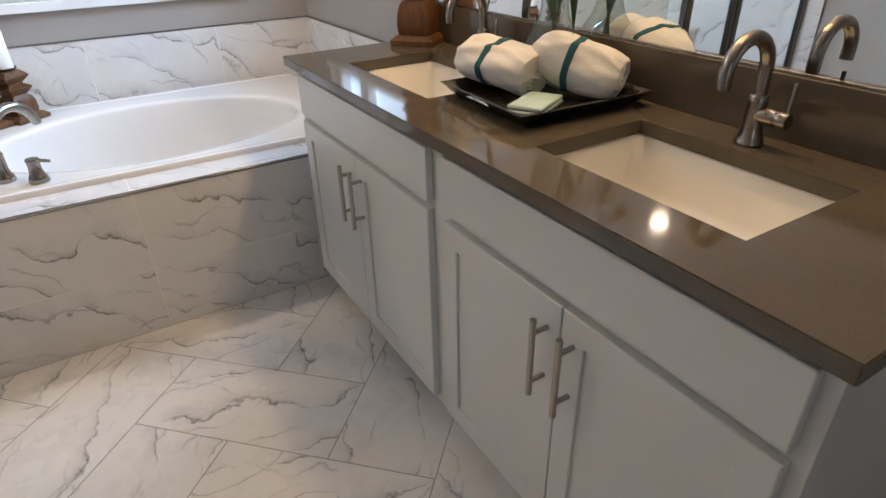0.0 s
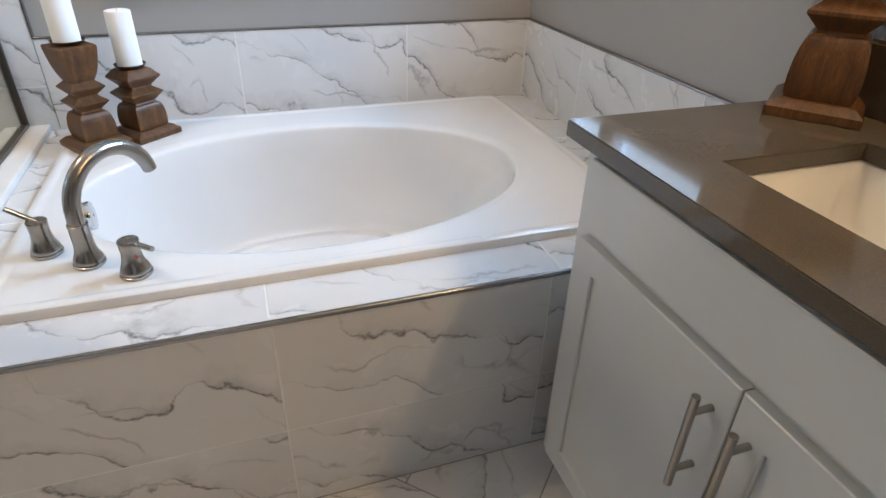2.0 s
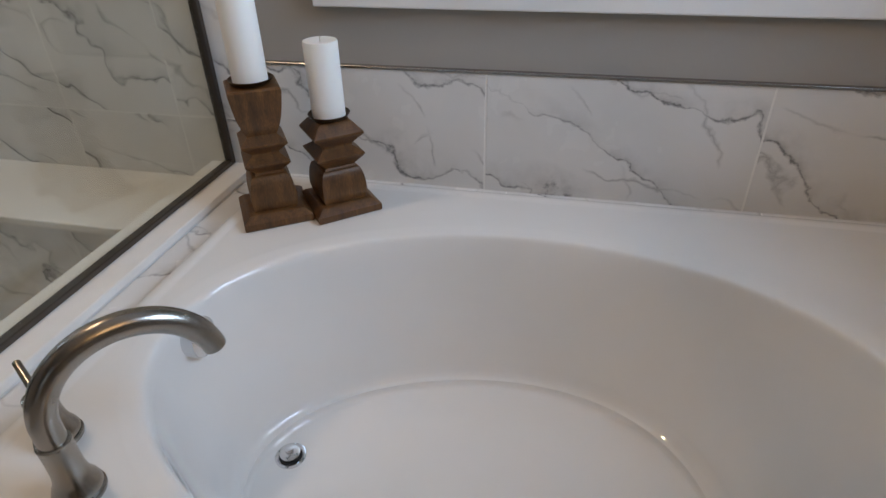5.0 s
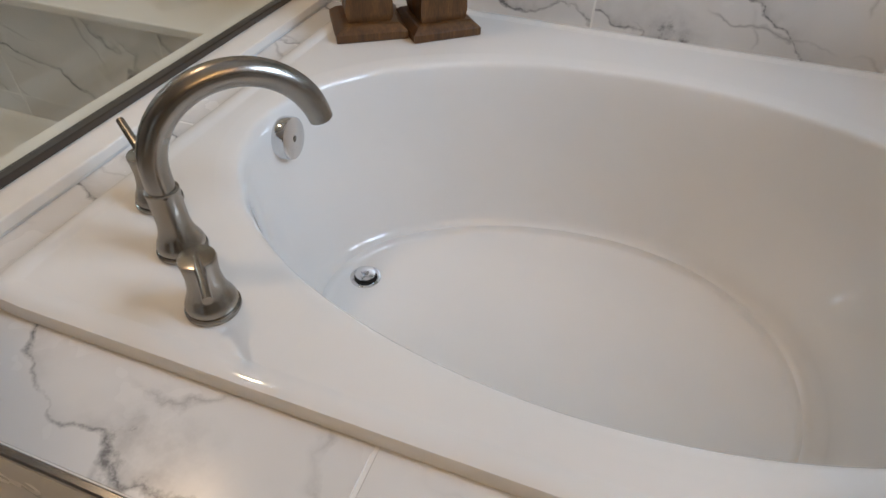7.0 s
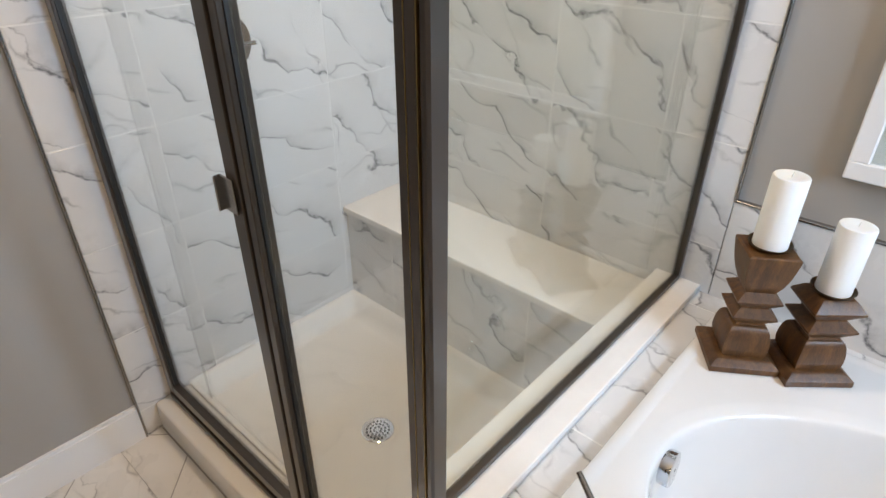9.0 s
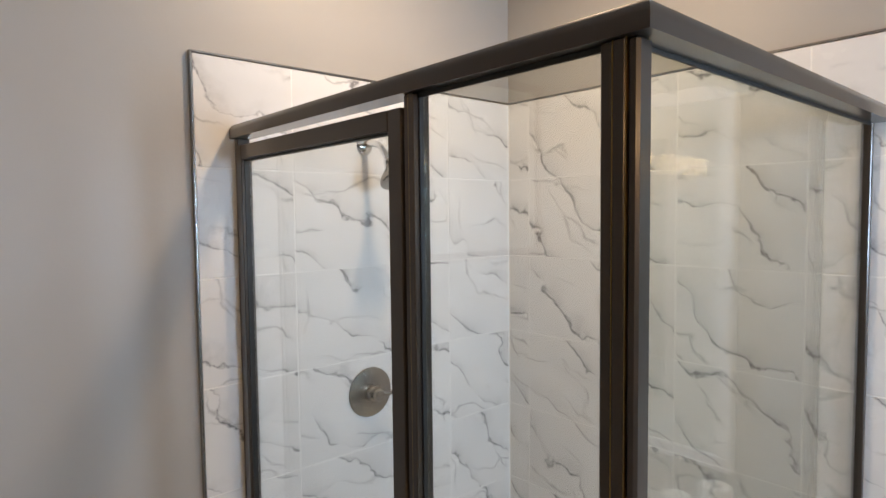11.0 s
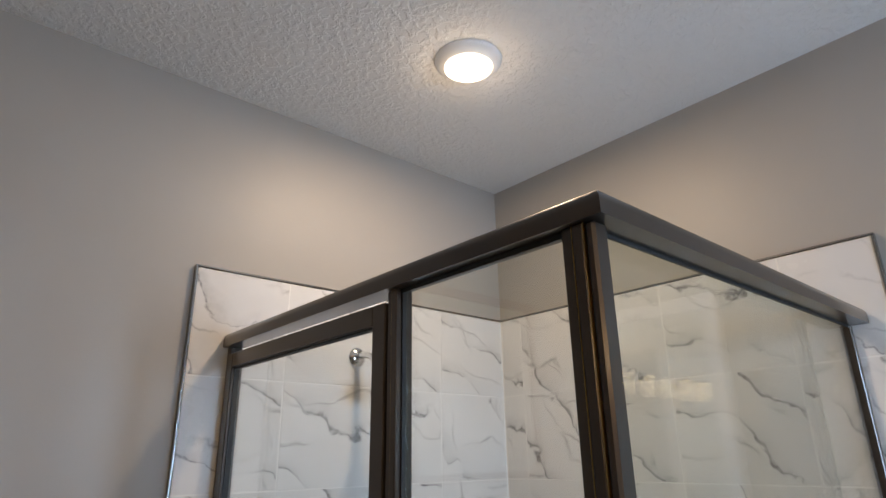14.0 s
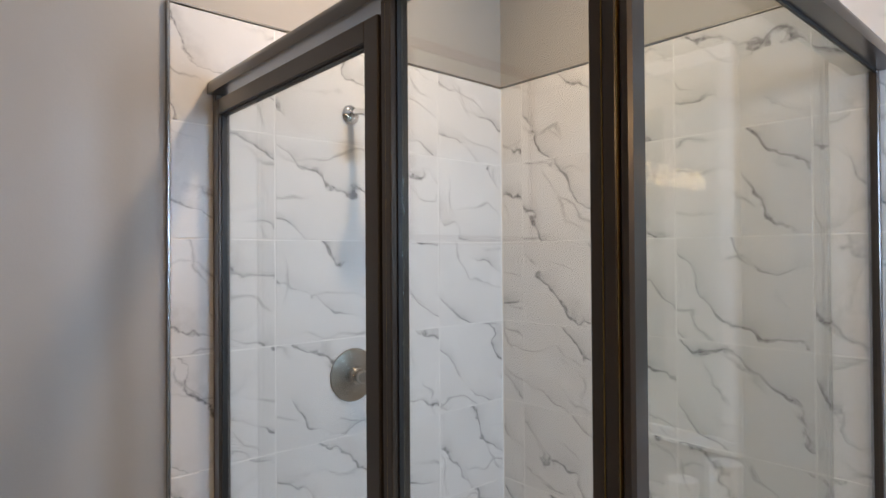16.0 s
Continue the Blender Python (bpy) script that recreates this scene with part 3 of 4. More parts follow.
def candle(x, y, z, r, height, label):
    c = thing("pillar_candle", pose(x, y, z), label, "candle", "white pillar candles")
    part("wax", lathe([(r - 0.001, 0), (r, 0.001), (r, height - 0.004), (r - 0.0015, height - 0.001), (r - 0.005, height), (r * 0.55, height - 0.0025), (0.004, height - 0.004)], 48), M_WAX, c, smooth=True)
    part("wick", tube([(0, 0, height - 0.006), (0.0005, 0, height + 0.003), (0.002, 0.001, height + 0.007)], 0.0011, 8), mat("wick", (0.55, 0.52, 0.46), 0.8), c)


def bell(z0, zb, w0, w1):
    """Swelling lower block: upright sides that round in towards a shoulder."""
    h = zb - z0
    side = [(w0 - 0.003, z0), (w0, z0 + 0.12 * h), (w0 + 0.0015, z0 + 0.28 * h)]
    round_in = [(w1 + (w0 + 0.0015 - w1) * math.cos(radians(a)) ** 0.75, z0 + 0.28 * h + 0.72 * h * math.sin(radians(a))) for a in (15, 30, 45, 58, 70, 80)]
    return side + round_in + [(w1, zb)]


RIM = DECK + 0.0195
s1 = bell(0.030, 0.112, 0.049, 0.031) + [(0.030, 0.118), (0.049, 0.139), (0.049, 0.143), (0.030, 0.158), (0.030, 0.162), (0.049, 0.183), (0.049, 0.187), (0.031, 0.203), (0.033, 0.207), (0.040, 0.224), (0.046, 0.246), (0.050, 0.270), (0.0535, 0.296), (0.0535, 0.303), (0.050, 0.306)]
_, zt = candle_holder(0.463, 3.758, RIM, 34, s1, "tall brown turned wooden candle holder on the tub rim")
candle(0.463, 3.758, zt, 0.0365, 0.165, "tall white pillar candle on wooden holder")
s2 = bell(0.030, 0.108, 0.051, 0.036) + [(0.034, 0.113), (0.055, 0.139), (0.055, 0.143), (0.034, 0.158), (0.034, 0.163), (0.056, 0.188), (0.056, 0.193), (0.040, 0.212), (0.034, 0.216)]
_, zt = candle_holder(0.600, 3.823, RIM, 41, s2, "short brown turned wooden candle holder on the tub rim")
candle(0.600, 3.823, zt, 0.0365, 0.162, "white pillar candle on short wooden holder")

# ---- framed print over the tub ----
art = thing("framed_print", pose(1.150, YN, 0.99), "large white framed print with wide white mat", "picture")
AW, AH, FW = 0.627, 1.12, 0.042
for b in ((-AW, -0.034, 0, AW, -0.001, FW), (-AW, -0.034, AH - FW, AW, -0.001, AH), (-AW, -0.034, FW, -AW + FW, -0.001, AH - FW), (AW - FW, -0.034, FW, AW, -0.001, AH - FW)):
    part("frame_rail", box(*b, bevel=0.003), M_TRIM, art)
mb = (-AW + FW, -0.014, FW, AW - FW, -0.004, AH - FW)
part("mat_board", box(*mb), mat("mat_board", (0.74, 0.75, 0.74), 0.7), art, "white mat board")
M_PRINT = mat("grey_green_print", (0.3, 0.33, 0.31), 0.6)
g = G(M_PRINT)
g.color(g.ramp(g.noise(g.coord(), 14, 8, 0.72, 0.4), [(0.32, (0.10, 0.12, 0.115)), (0.5, (0.27, 0.30, 0.28)), (0.7, (0.52, 0.55, 0.52))]))
part("print", box(-0.415, -0.017, 0.17, 0.415, -0.0145, 0.985), M_PRINT, art, "mottled grey-green abstract print")
part("glazing", box(-AW + FW, -0.022, FW, AW - FW, -0.020, AH - FW), M_GLASS, art, "clear picture glass")
# wooden framed picture on the west wall
pic = thing("wood_framed_picture", pose(XW, 1.986, 1.575), "picture in orange-brown wooden frame on wall", "picture")
for b in ((0.001, -0.33, 0, 0.028, 0.33, 0.035), (0.001, -0.33, 0.655, 0.028, 0.33, 0.69), (0.001, -0.33, 0.035, 0.028, -0.295, 0.655), (0.001, 0.295, 0.035, 0.028, 0.33, 0.655)):
    part("frame_rail", box(*b, bevel=0.004, seg=2), M_FRAMEWOOD, pic)
part("mat_board", box(0.004, -0.295, 0.035, 0.012, 0.295, 0.655), mat("cream_mat", (0.66, 0.62, 0.55), 0.7), pic)

# ---- shower ----
pan = thing("shower_pan", pose(0, 0, 0), "cream white shower base with raised curb", "shower base")
CY0, CY1, CZ = 2.852, 2.975, 0.12
bm = box(-0.957, CY0, 0, 0.200, CY1, CZ, 0.012, 3)
part("curb", bm, M_PAN, pan, smooth=True)
bm = bmesh.new()
nx, ny = 36, 28
x0, x1, yy0, yy1 = -0.957, 0.200, CY1 - 0.004, 3.705
grid = [[None] * (ny + 1) for _ in range(nx + 1)]
for i in range(nx + 1):
    for j in range(ny + 1):
        u, v = i / nx, j / ny
        u, v = 0.5 - 0.5 * math.cos(math.pi * u), 0.5 - 0.5 * math.cos(math.pi * v)
        x, y = x0 + (x1 - x0) * u, yy0 + (yy1 - yy0) * v
        d = min(x - x0, x1 - x, yy1 - y, y - yy0)
        k = min(1.0, max(0.0, (d - 0.010) / 0.045))
        k = k * k * (3 - 2 * k)
        slope = 0.035 * min(1.0, math.hypot(x + 0.38, y - 3.305) / 0.7)
        grid[i][j] = bm.verts.new((x, y, 0.128 * (1 - k) + (0.045 + slope * 0.6) * k))
for i in range(nx):
    for j in range(ny):
        bm.faces.new((grid[i][j], grid[i + 1][j], grid[i + 1][j + 1], grid[i][j + 1]))
part("basin", bm, M_PAN, pan, smooth=True, angle=80)
dr = part("drain", lathe([(0.052, 0.0), (0.054, 0.002), (0.054, 0.004), (0.050, 0.0055), (0.046, 0.004)], 48), M_CHROME, pan, "round chrome floor drain", True, at=pose(-0.38, 3.305, 0.0445))
for ring, count in ((0.012, 6), (0.024, 12), (0.036, 18)):
    bm = bmesh.new()
    for k in range(count):
        a = 2 * math.pi * k / count
        lathe([(0.0033, 0.0), (0.0033, 0.0012)], 8, bm, pose(ring * math.cos(a), ring * math.sin(a), 0.0048))
    part("drain_holes", bm, M_DARK, dr)
bench = thing("shower_bench", pose(0, 0, 0), "tiled shower bench with white stone seat", "bench", kind="structure")
part("core", box(-0.957, 3.7048, 0.0, 0.200, 4.0, 0.497), M_GROUT, bench)
part("seat", box(-0.957, 3.688, 0.497, 0.200, 3.998, 0.521, 0.004, 2), M_SOLID, bench, "white solid stone seat")
wall_tiles(bench, (0, 3.716, 0), (1, 0, 0), (0, 0, 1), [-0.957, -0.71, -0.10, 0.200], [0.12, 0.2, 0.495], 0.012)

enc = thing("shower_enclosure", pose(0, 0, 0), "dark bronze framed glass shower enclosure with hinged door", "shower enclosure")
HY0, HZ0, HZ1, GX = 2.894, 1.956, 1.996, 0.214


def header_rail():
    """Rounded-top rail along the front and, mitred at the corner, along the tub side."""
    w, h = 0.051, HZ1 - HZ0
    prof = [(0, 0), (0.5 * w, 0), (0.5 * w, 0.50 * h), (0.46 * w, 0.72 * h), (0.34 * w, 0.90 * h), (0.12 * w, h), (-0.12 * w, h), (-0.34 * w, 0.90 * h), (-0.46 * w, 0.72 * h), (-0.5 * w, 0.50 * h), (-0.5 * w, 0)]
    yc, xc = HY0 + w / 2, 0.263 - w / 2
    bm = bmesh.new()
    rings = [[bm.verts.new(p) for p in [(-0.957, yc - s, HZ0 + q) for s, q in prof]],
             [bm.verts.new(p) for p in [(xc + s, yc - s, HZ0 + q) for s, q in prof]],
             [bm.verts.new(p) for p in [(xc + s, 3.997, HZ0 + q) for s, q in prof]]]
    n = len(prof)
    for a, b in zip(rings, rings[1:]):
        for i in range(n):
            bm.faces.new((a[i], a[(i + 1) % n], b[(i + 1) % n], b[i]))
    bm.faces.new(rings[0])
    bm.faces.new(rings[-1][::-1])
    return bm


part("header", header_rail(), M_BRONZE, enc, smooth=True, angle=30)


def bar(name, x0, y0, z0, x1, y1, z1, material=None, parent=None, bevel=0.002):
    return part(name, box(x0, y0, z0, x1, y1, z1, bevel), material or M_BRONZE, parent or enc)


CAPZ = 0.574
bar("corner_post", 0.189, 2.906, CAPZ, 0.2065, 2.938, HZ0)
bar("corner_post", 0.2075, 2.904, CAPZ, 0.2255, 2.938, HZ0)
bar("corner_post", 0.2265, 2.906, CAPZ, 0.2425, 2.938, HZ0, bevel=0.004)
bar("corner_post", 0.204, 2.9385, CAPZ, 0.2265, 2.960, HZ0, bevel=0.003)
bar("front_post_lower", 0.178, 2.906, CZ, 0.198, 2.944, CAPZ - 0.02)
bar("wall_jamb", -0.957, 2.908, CZ, -0.937, 2.942, HZ0)
bar("wall_jamb", 0.203, 3.980, CAPZ, 0.226, 3.997, HZ0)
bar("mullion", -0.213, 2.908, CZ, -0.198, 2.942, HZ0)
bar("mullion", -0.197, 2.904, CZ, -0.182, 2.942, HZ0)
bar("sill_track", -0.937, 2.900, CZ - 0.001, 0.178, 2.948, CZ + 0.020)
bar("sill_track", 0.204, 2.960, CAPZ - 0.001, 0.226, 3.980, CAPZ + 0.013)
# Thin gold strips added between the ribs, standing in for lit edges.
for gx, gy in ((0.2065, 2.9045), (0.2255, 2.9045), (-0.198, 2.906)):
    bar("glint_line", gx, gy, CAPZ, gx + 0.001, gy + 0.01, HZ0, M_GLINT, bevel=0)
for sx0, sx1, sy0, sy1, sz0, sz1 in ((-0.182, 0.189, 2.916, 2.920, HZ0 - 0.008, HZ0), (0.219, 0.223, 2.960, 3.980, HZ0 - 0.006, HZ0), (-0.182, -0.178, 2.916, 2.924, 0.14, HZ0)):
    bar("gasket", sx0, sy0, sz0, sx1, sy1, sz1, M_RUBBER, bevel=0)
fixed = part("fixed_glass", box(-0.178, 2.922, CZ + 0.02, 0.189, 2.928, HZ0), M_GLASS, enc, "clear glass panel")
side = part("side_glass", box(GX - 0.003, 2.960, CAPZ + 0.012, GX + 0.003, 3.980, HZ0), M_DIMGLASS, enc, "clear glass panel")
door = thing("door", pose(0, 0, 0), "clear glass shower door with bronze frame, closed", "")
door.parent = enc
DX0, DX1, DZ0, DZ1, DS = -0.934, -0.216, 0.150, 1.936, 0.040
for b in ((DX0, 2.904, DZ0, DX0 + 0.026, 2.934, DZ1), (DX1 - DS, 2.904, DZ0, DX1, 2.934, DZ1), (DX0 + 0.026, 2.904, DZ1 - 0.038, DX1 - DS, 2.934, DZ1), (DX0 + 0.026, 2.904, DZ0, DX1 - DS, 2.934, DZ0 + 0.034)):
    bar("door_rail", *b, parent=door)
for b in ((DX0 + 0.026, 2.912, DZ0 + 0.034, DX0 + 0.030, 2.926, DZ1 - 0.038), (DX1 - DS - 0.004, 2.912, DZ0 + 0.034, DX1 - DS, 2.926, DZ1 - 0.038), (DX0 + 0.030, 2.912, DZ1 - 0.042, DX1 - DS - 0.004, 2.926, DZ1 - 0.038)):
    bar("gasket", *b, M_RUBBER, door, 0)
pane = part("door_glass", box(DX0 + 0.030, 2.916, DZ0 + 0.034, DX1 - DS - 0.004, 2.922, DZ1 - 0.042), M_GLASS, door)
pull = part("door_pull", box(DX1 - DS - 0.016, 2.886, 1.045, DX1 - DS - 0.011, 2.904, 1.115, 0.002), M_STEEL, door, "small bronze pull tab")
part("pull_plate", box(DX1 - DS - 0.016, 2.898, 1.045, DX1 - 0.012, 2.903, 1.115, 0.0015), M_STEEL, door)
for ob in (fixed, side, pane):
    ob.visible_shadow = False

# shower valve and head
valve = thing("shower_valve", pose(-0.958, 3.330, 1.178, 0, 90, 0), "round brushed nickel shower valve trim on tile", "shower valve")
part("escutcheon", lathe([(0.080, 0.0), (0.081, 0.003), (0.079, 0.006), (0.068, 0.008), (0.050, 0.0105), (0.034, 0.012)], 56), M_NICKEL, valve, smooth=True)
part("hub", lathe([(0.026, 0.010), (0.026, 0.030), (0.023, 0.034), (0.019, 0.036), (0.019, 0.056), (0.0165, 0.060)], 36), M_NICKEL, valve, smooth=True)
part("lever", tube([(0, 0, 0.048), (0.0, 0.02, 0.050), (0.0, 0.062, 0.058)], [0.008, 0.0075, 0.006], 18), M_NICKEL, valve, smooth=True)
head = thing("shower_fixture", pose(-0.958, 3.325, 1.968), "brushed nickel shower head on short wall arm", "shower fixture")
part("flange", lathe([(0.030, 0.0), (0.030, 0.004), (0.024, 0.010), (0.014, 0.014)], 36), M_CHROME, head, smooth=True, at=pose(0, 0, 0, 0, 90, 0))
part("arm", tube([(0.0, 0, 0), (0.05, 0, 0.003), (0.085, 0, -0.008), (0.110, 0, -0.032), (0.124, 0, -0.052)], 0.0105, 18), M_CHROME, head, smooth=True)
part("ball_joint", lathe([(0.006, -0.018), (0.014, -0.012), (0.0165, 0), (0.014, 0.012), (0.006, 0.018)], 24), M_CHROME, head, smooth=True, at=pose(0.130, 0, -0.062))
part("shower_head", lathe([(0.013, 0.0), (0.018, 0.012), (0.038, 0.034), (0.046, 0.046), (0.048, 0.056), (0.045, 0.060), (0.010, 0.0605)], 44), M_NICKEL, head, smooth=True, at=pose(0.134, 0, -0.070, 0, 148, 0))

# recessed lights
def downlight(x, y):
    d = thing("recessed_light", pose(x, y, ZC), "white recessed ceiling light, lit", "ceiling light", "recessed ceiling lights")
    part("trim_ring", lathe([(0.096, 0.0), (0.096, -0.004), (0.091, -0.011), (0.074, -0.024), (0.069, -0.025), (0.066, -0.020)], 56), M_TRIM, d, "white trim ring", True)
    part("diffuser", lathe([(0.068, -0.018), (0.067, -0.0245), (0.050, -0.0275), (0.010, -0.0285)], 48), M_LED, d, "glowing diffuser", True).visible_shadow = False


downlight(-0.372, 3.292)

# ---- vanity ----
CX, VY0, VY1, CT = 1.467, 0.790, 2.655, 0.934
VF = 1.485                       # face of doors and drawer fronts
cab = thing("vanity_cabinet", pose(0, 0, 0), "long white shaker double vanity cabinet", "vanity")
for b in ((VF + 0.040, VY0 + 0.02, 0.10, XE - 0.001, VY0 + 0.038, CT - 0.031), (VF + 0.040, VY1 - 0.048, 0.10, XE - 0.001, VY1 - 0.03, CT - 0.031)):
    part("side_panel", box(*b, bevel=0.001), M_CAB, cab)
part("floor_panel", box(VF + 0.040, VY0 + 0.038, 0.10, XE - 0.001, VY1 - 0.048, 0.118), M_CAB, cab)
part("back_panel", box(XE - 0.012, VY0 + 0.038, 0.118, XE - 0.001, VY1 - 0.048, CT - 0.031), M_CAB, cab)
# face frame behind the doors
for b in ((VY0 + 0.02, 0.10, VY0 + 0.060, CT - 0.031), (1.650, 0.10, 1.742, CT - 0.031), (VY1 - 0.085, 0.10, VY1 - 0.03, CT - 0.031)):
    part("face_stile", box(VF + 0.0195, b[0], b[1], VF + 0.0395, b[2], b[3], 0.001), M_CAB, cab)
for z0, z1 in ((0.10, 0.150), (0.715, 0.765), (0.868, CT - 0.031)):
    for ya, yb in ((VY0 + 0.060, 1.650), (1.742, VY1 - 0.085)):
        part("face_rail", box(VF + 0.0195, ya, z0, VF + 0.0395, yb, z1), M_CAB, cab)
part("toe_kick", box(VF + 0.085, VY0 + 0.03, 0, XE - 0.02, VY1 - 0.03, 0.10), M_CAB, cab)


def shaker(name, y0, y1, z0, z1, rail):
    """A door with a sunk panel, facing -x."""
    d = 0.019
    bm = bmesh.new()
    e = 0.002
    loops = [[bm.verts.new((VF + x, y, z)) for y, z in ((y0 + k, z0 + k), (y1 - k, z0 + k), (y1 - k, z1 - k), (y0 + k, z1 - k))]
             for x, k in ((d, 0), (e, 0), (0, e), (0, rail - e), (e, rail), (d, rail))]
    for p, q in zip(loops, loops[1:] + loops[:1]):
        for i in range(4):
            bm.faces.new((p[i], p[(i + 1) % 4], q[(i + 1) % 4], q[i]))
    bmesh.ops.recalc_face_normals(bm, faces=bm.faces)
    ob = part(name, bm, M_CAB, cab)
    part("panel", box(VF + 0.007, y0 + rail - 0.002, z0 + rail - 0.002, VF + 0.015, y1 - rail + 0.002, z1 - rail + 0.002), M_CAB, ob)
    return ob


def pull_bar(parent, y, z0, z1):
    h = part("handle", tube([(VF - 0.036, y, z0), (VF - 0.036, y, z1)], 0.0065, 20), M_PULL, parent, "brushed nickel bar pull", True)
    for z in (z0 + 0.032, z1 - 0.032):
        part("standoff", tube([(VF + 0.002, y, z), (VF - 0.034, y, z)], 0.0055, 16), M_PULL, parent, smooth=True)


DOORZ = (0.128, 0.727)
for y0, y1 in ((0.834, 1.662), (1.730, 2.586)):
    mid = (y0 + y1) / 2
    part("drawer_front", box(VF, y0, 0.748, VF + 0.019, y1, 0.884, 0.002), M_CAB, cab)
    a = shaker("door", y0, mid - 0.0015, *DOORZ, 0.058)
    b = shaker("door", mid + 0.0015, y1, *DOORZ, 0.058)
    pull_bar(a, mid - 0.036, 0.512, 0.694)
    pull_bar(b, mid + 0.036, 0.512, 0.694)

# worktop with two rectangular cut-outs
top = thing("vanity_countertop", pose(0, 0, 0), "dark taupe quartz countertop with two sink cut-outs", "countertop")
SINKS = ((1.022, 1.485), (1.919, 2.414))
SX0, SX1, SLAB = 1.605, 1.903, 0.031
bm = bmesh.new()
ys = [VY0, SINKS[0][0], SINKS[0][1], SINKS[1][0], SINKS[1][1], VY1]
xs = [CX, SX0, SX1, XE - 0.001]
vt = {(i, j, k): bm.verts.new((xs[i], ys[j], (CT - SLAB, CT)[k])) for i in range(4) for j in range(6) for k in range(2)}
hole = {(1, 1), (1, 3)}
for i in range(3):
    for j in range(5):
        if (i, j) in hole:
            continue
        for k in range(2):
            bm.faces.new((vt[i, j, k], vt[i + 1, j, k], vt[i + 1, j + 1, k], vt[i, j + 1, k]))
        for a, b, ni, nj in (((i, j), (i + 1, j), i, j - 1), ((i, j + 1), (i + 1, j + 1), i, j + 1), ((i, j), (i, j + 1), i - 1, j), ((i + 1, j), (i + 1, j + 1), i + 1, j)):
            if (ni, nj) in hole or not (0 <= ni < 3 and 0 <= nj < 5):
                bm.faces.new((vt[(*a, 0)], vt[(*b, 0)], vt[(*b, 1)], vt[(*a, 1)]))
bmesh.ops.recalc_face_normals(bm, faces=bm.faces)
sharp = [e for e in bm.edges if len(e.link_faces) == 2 and e.link_faces[0].normal.dot(e.link_faces[1].normal) < 0.5]
bmesh.ops.bevel(bm, geom=sharp, offset=0.0022, segments=2, affect="EDGES")
part("slab", bm, M_QUARTZ, top)
part("backsplash", box(XE - 0.022, VY0, CT, XE - 0.001, VY1 - 0.05, 1.060, 0.0015), M_QUARTZ, top)


def sink(y0, y1):
    s = thing("sink", pose(0, (y0 + y1) / 2, CT - SLAB), "white rectangular undermount ceramic sink", "sink", "undermount sinks")
    hx0, hx1, hy = SX0 - 0.006, SX1 + 0.006, (y1 - y0) / 2 + 0.006
    bm = bmesh.new()
    rings = []
    for inset, z, rad in ((-0.02, -0.001, 0.01), (0.0, -0.001, 0.018), (0.003, -0.006, 0.02), (0.010, -0.06, 0.03), (0.018, -0.105, 0.035), (0.030, -0.128, 0.045), (0.050, -0.137, 0.05), (0.10, -0.141, 0.03)):
        ring = []
        ax, ay = (hx1 - hx0) / 2 - inset, hy - inset
        rad = min(rad, ax, ay)
        for cx, cy, a0 in ((ax - rad, ay - rad, 0), (-ax + rad, ay - rad, 90), (-ax + rad, -ay + rad, 180), (ax - rad, -ay + rad, 270)):
            for k in range(7):
                a = radians(a0 + 15 * k)
                ring.append(bm.verts.new(((hx0 + hx1) / 2 + cx + rad * math.cos(a), cy + rad * math.sin(a), z)))
        rings.append(ring)
    n = len(rings[0])
    for p, q in zip(rings, rings[1:]):
        for i in range(n):
            bm.faces.new((p[i], p[(i + 1) % n], q[(i + 1) % n], q[i]))
    bm.faces.new(rings[-1][::-1])
    part("basin", bm, M_CERAMIC, s, smooth=True, angle=60)
    part("drain", lathe([(0.024, 0), (0.024, 0.003), (0.020, 0.004), (0.012, 0.006), (0.004, 0.0065)], 32), M_NICKEL, s, "nickel sink drain", True, at=pose((SX0 + SX1) / 2 + 0.02, 0, -0.1415))


for y0, y1 in SINKS:
    sink(y0, y1)


def basin_faucet(y):
    f = thing("sink_faucet", pose(1.960, y, CT), "brushed nickel gooseneck single-lever sink faucet", "faucet", "sink faucets")
    part("body", lathe([(0.0265, 0), (0.0275, 0.002), (0.0275, 0.005), (0.0250, 0.010), (0.0215, 0.022), (0.0195, 0.040), (0.0185, 0.085), (0.0185, 0.096), (0.0165, 0.0985)], 40), M_NICKEL, f, smooth=True)
    r = 0.060
    pts = [(0, 0, 0.094 + 0.012 * i) for i in range(5)] + [(-r + r * math.cos(radians(a)), 0, 0.148 + r * math.sin(radians(a))) for a in range(8, 181, 8)] + [(-2 * r, 0, 0.142), (-2 * r + 0.001, 0, 0.126)]
    part("spout", tube(pts, 0.0135, 26), M_NICKEL, f, smooth=True)
    part("cartridge", lathe([(0.0165, 0.0), (0.0165, 0.030), (0.0158, 0.0312), (0.0158, 0.0325), (0.0165, 0.0335), (0.0165, 0.055), (0.0145, 0.0575)], 36), M_NICKEL, f, smooth=True, at=pose(0, -0.010, 0.060, 90, 0, 0))
    part("lever", tube([(0, -0.060, 0.062), (0.002, -0.061, 0.085), (0.004, -0.062, 0.130)], [0.0048, 0.0046, 0.0042], 16), M_NICKEL, f, smooth=True)
    return f


basin_faucet(1.262)
basin_faucet(2.182)

mirror = thing("vanity_mirror", pose(0, 0, 0), "large frameless wall mirror above the vanity", "mirror")
part("mirror_glass", box(XE - 0.008, 0.82, 1.062, XE - 0.002, 2.575, 1.95), M_MIRROR, mirror)
part("edge_channel", box(XE - 0.0105, 0.82, 1.0605, XE - 0.0015, 2.575, 1.0655, 0.0005), M_NICKEL, mirror, "thin metal edge strip")

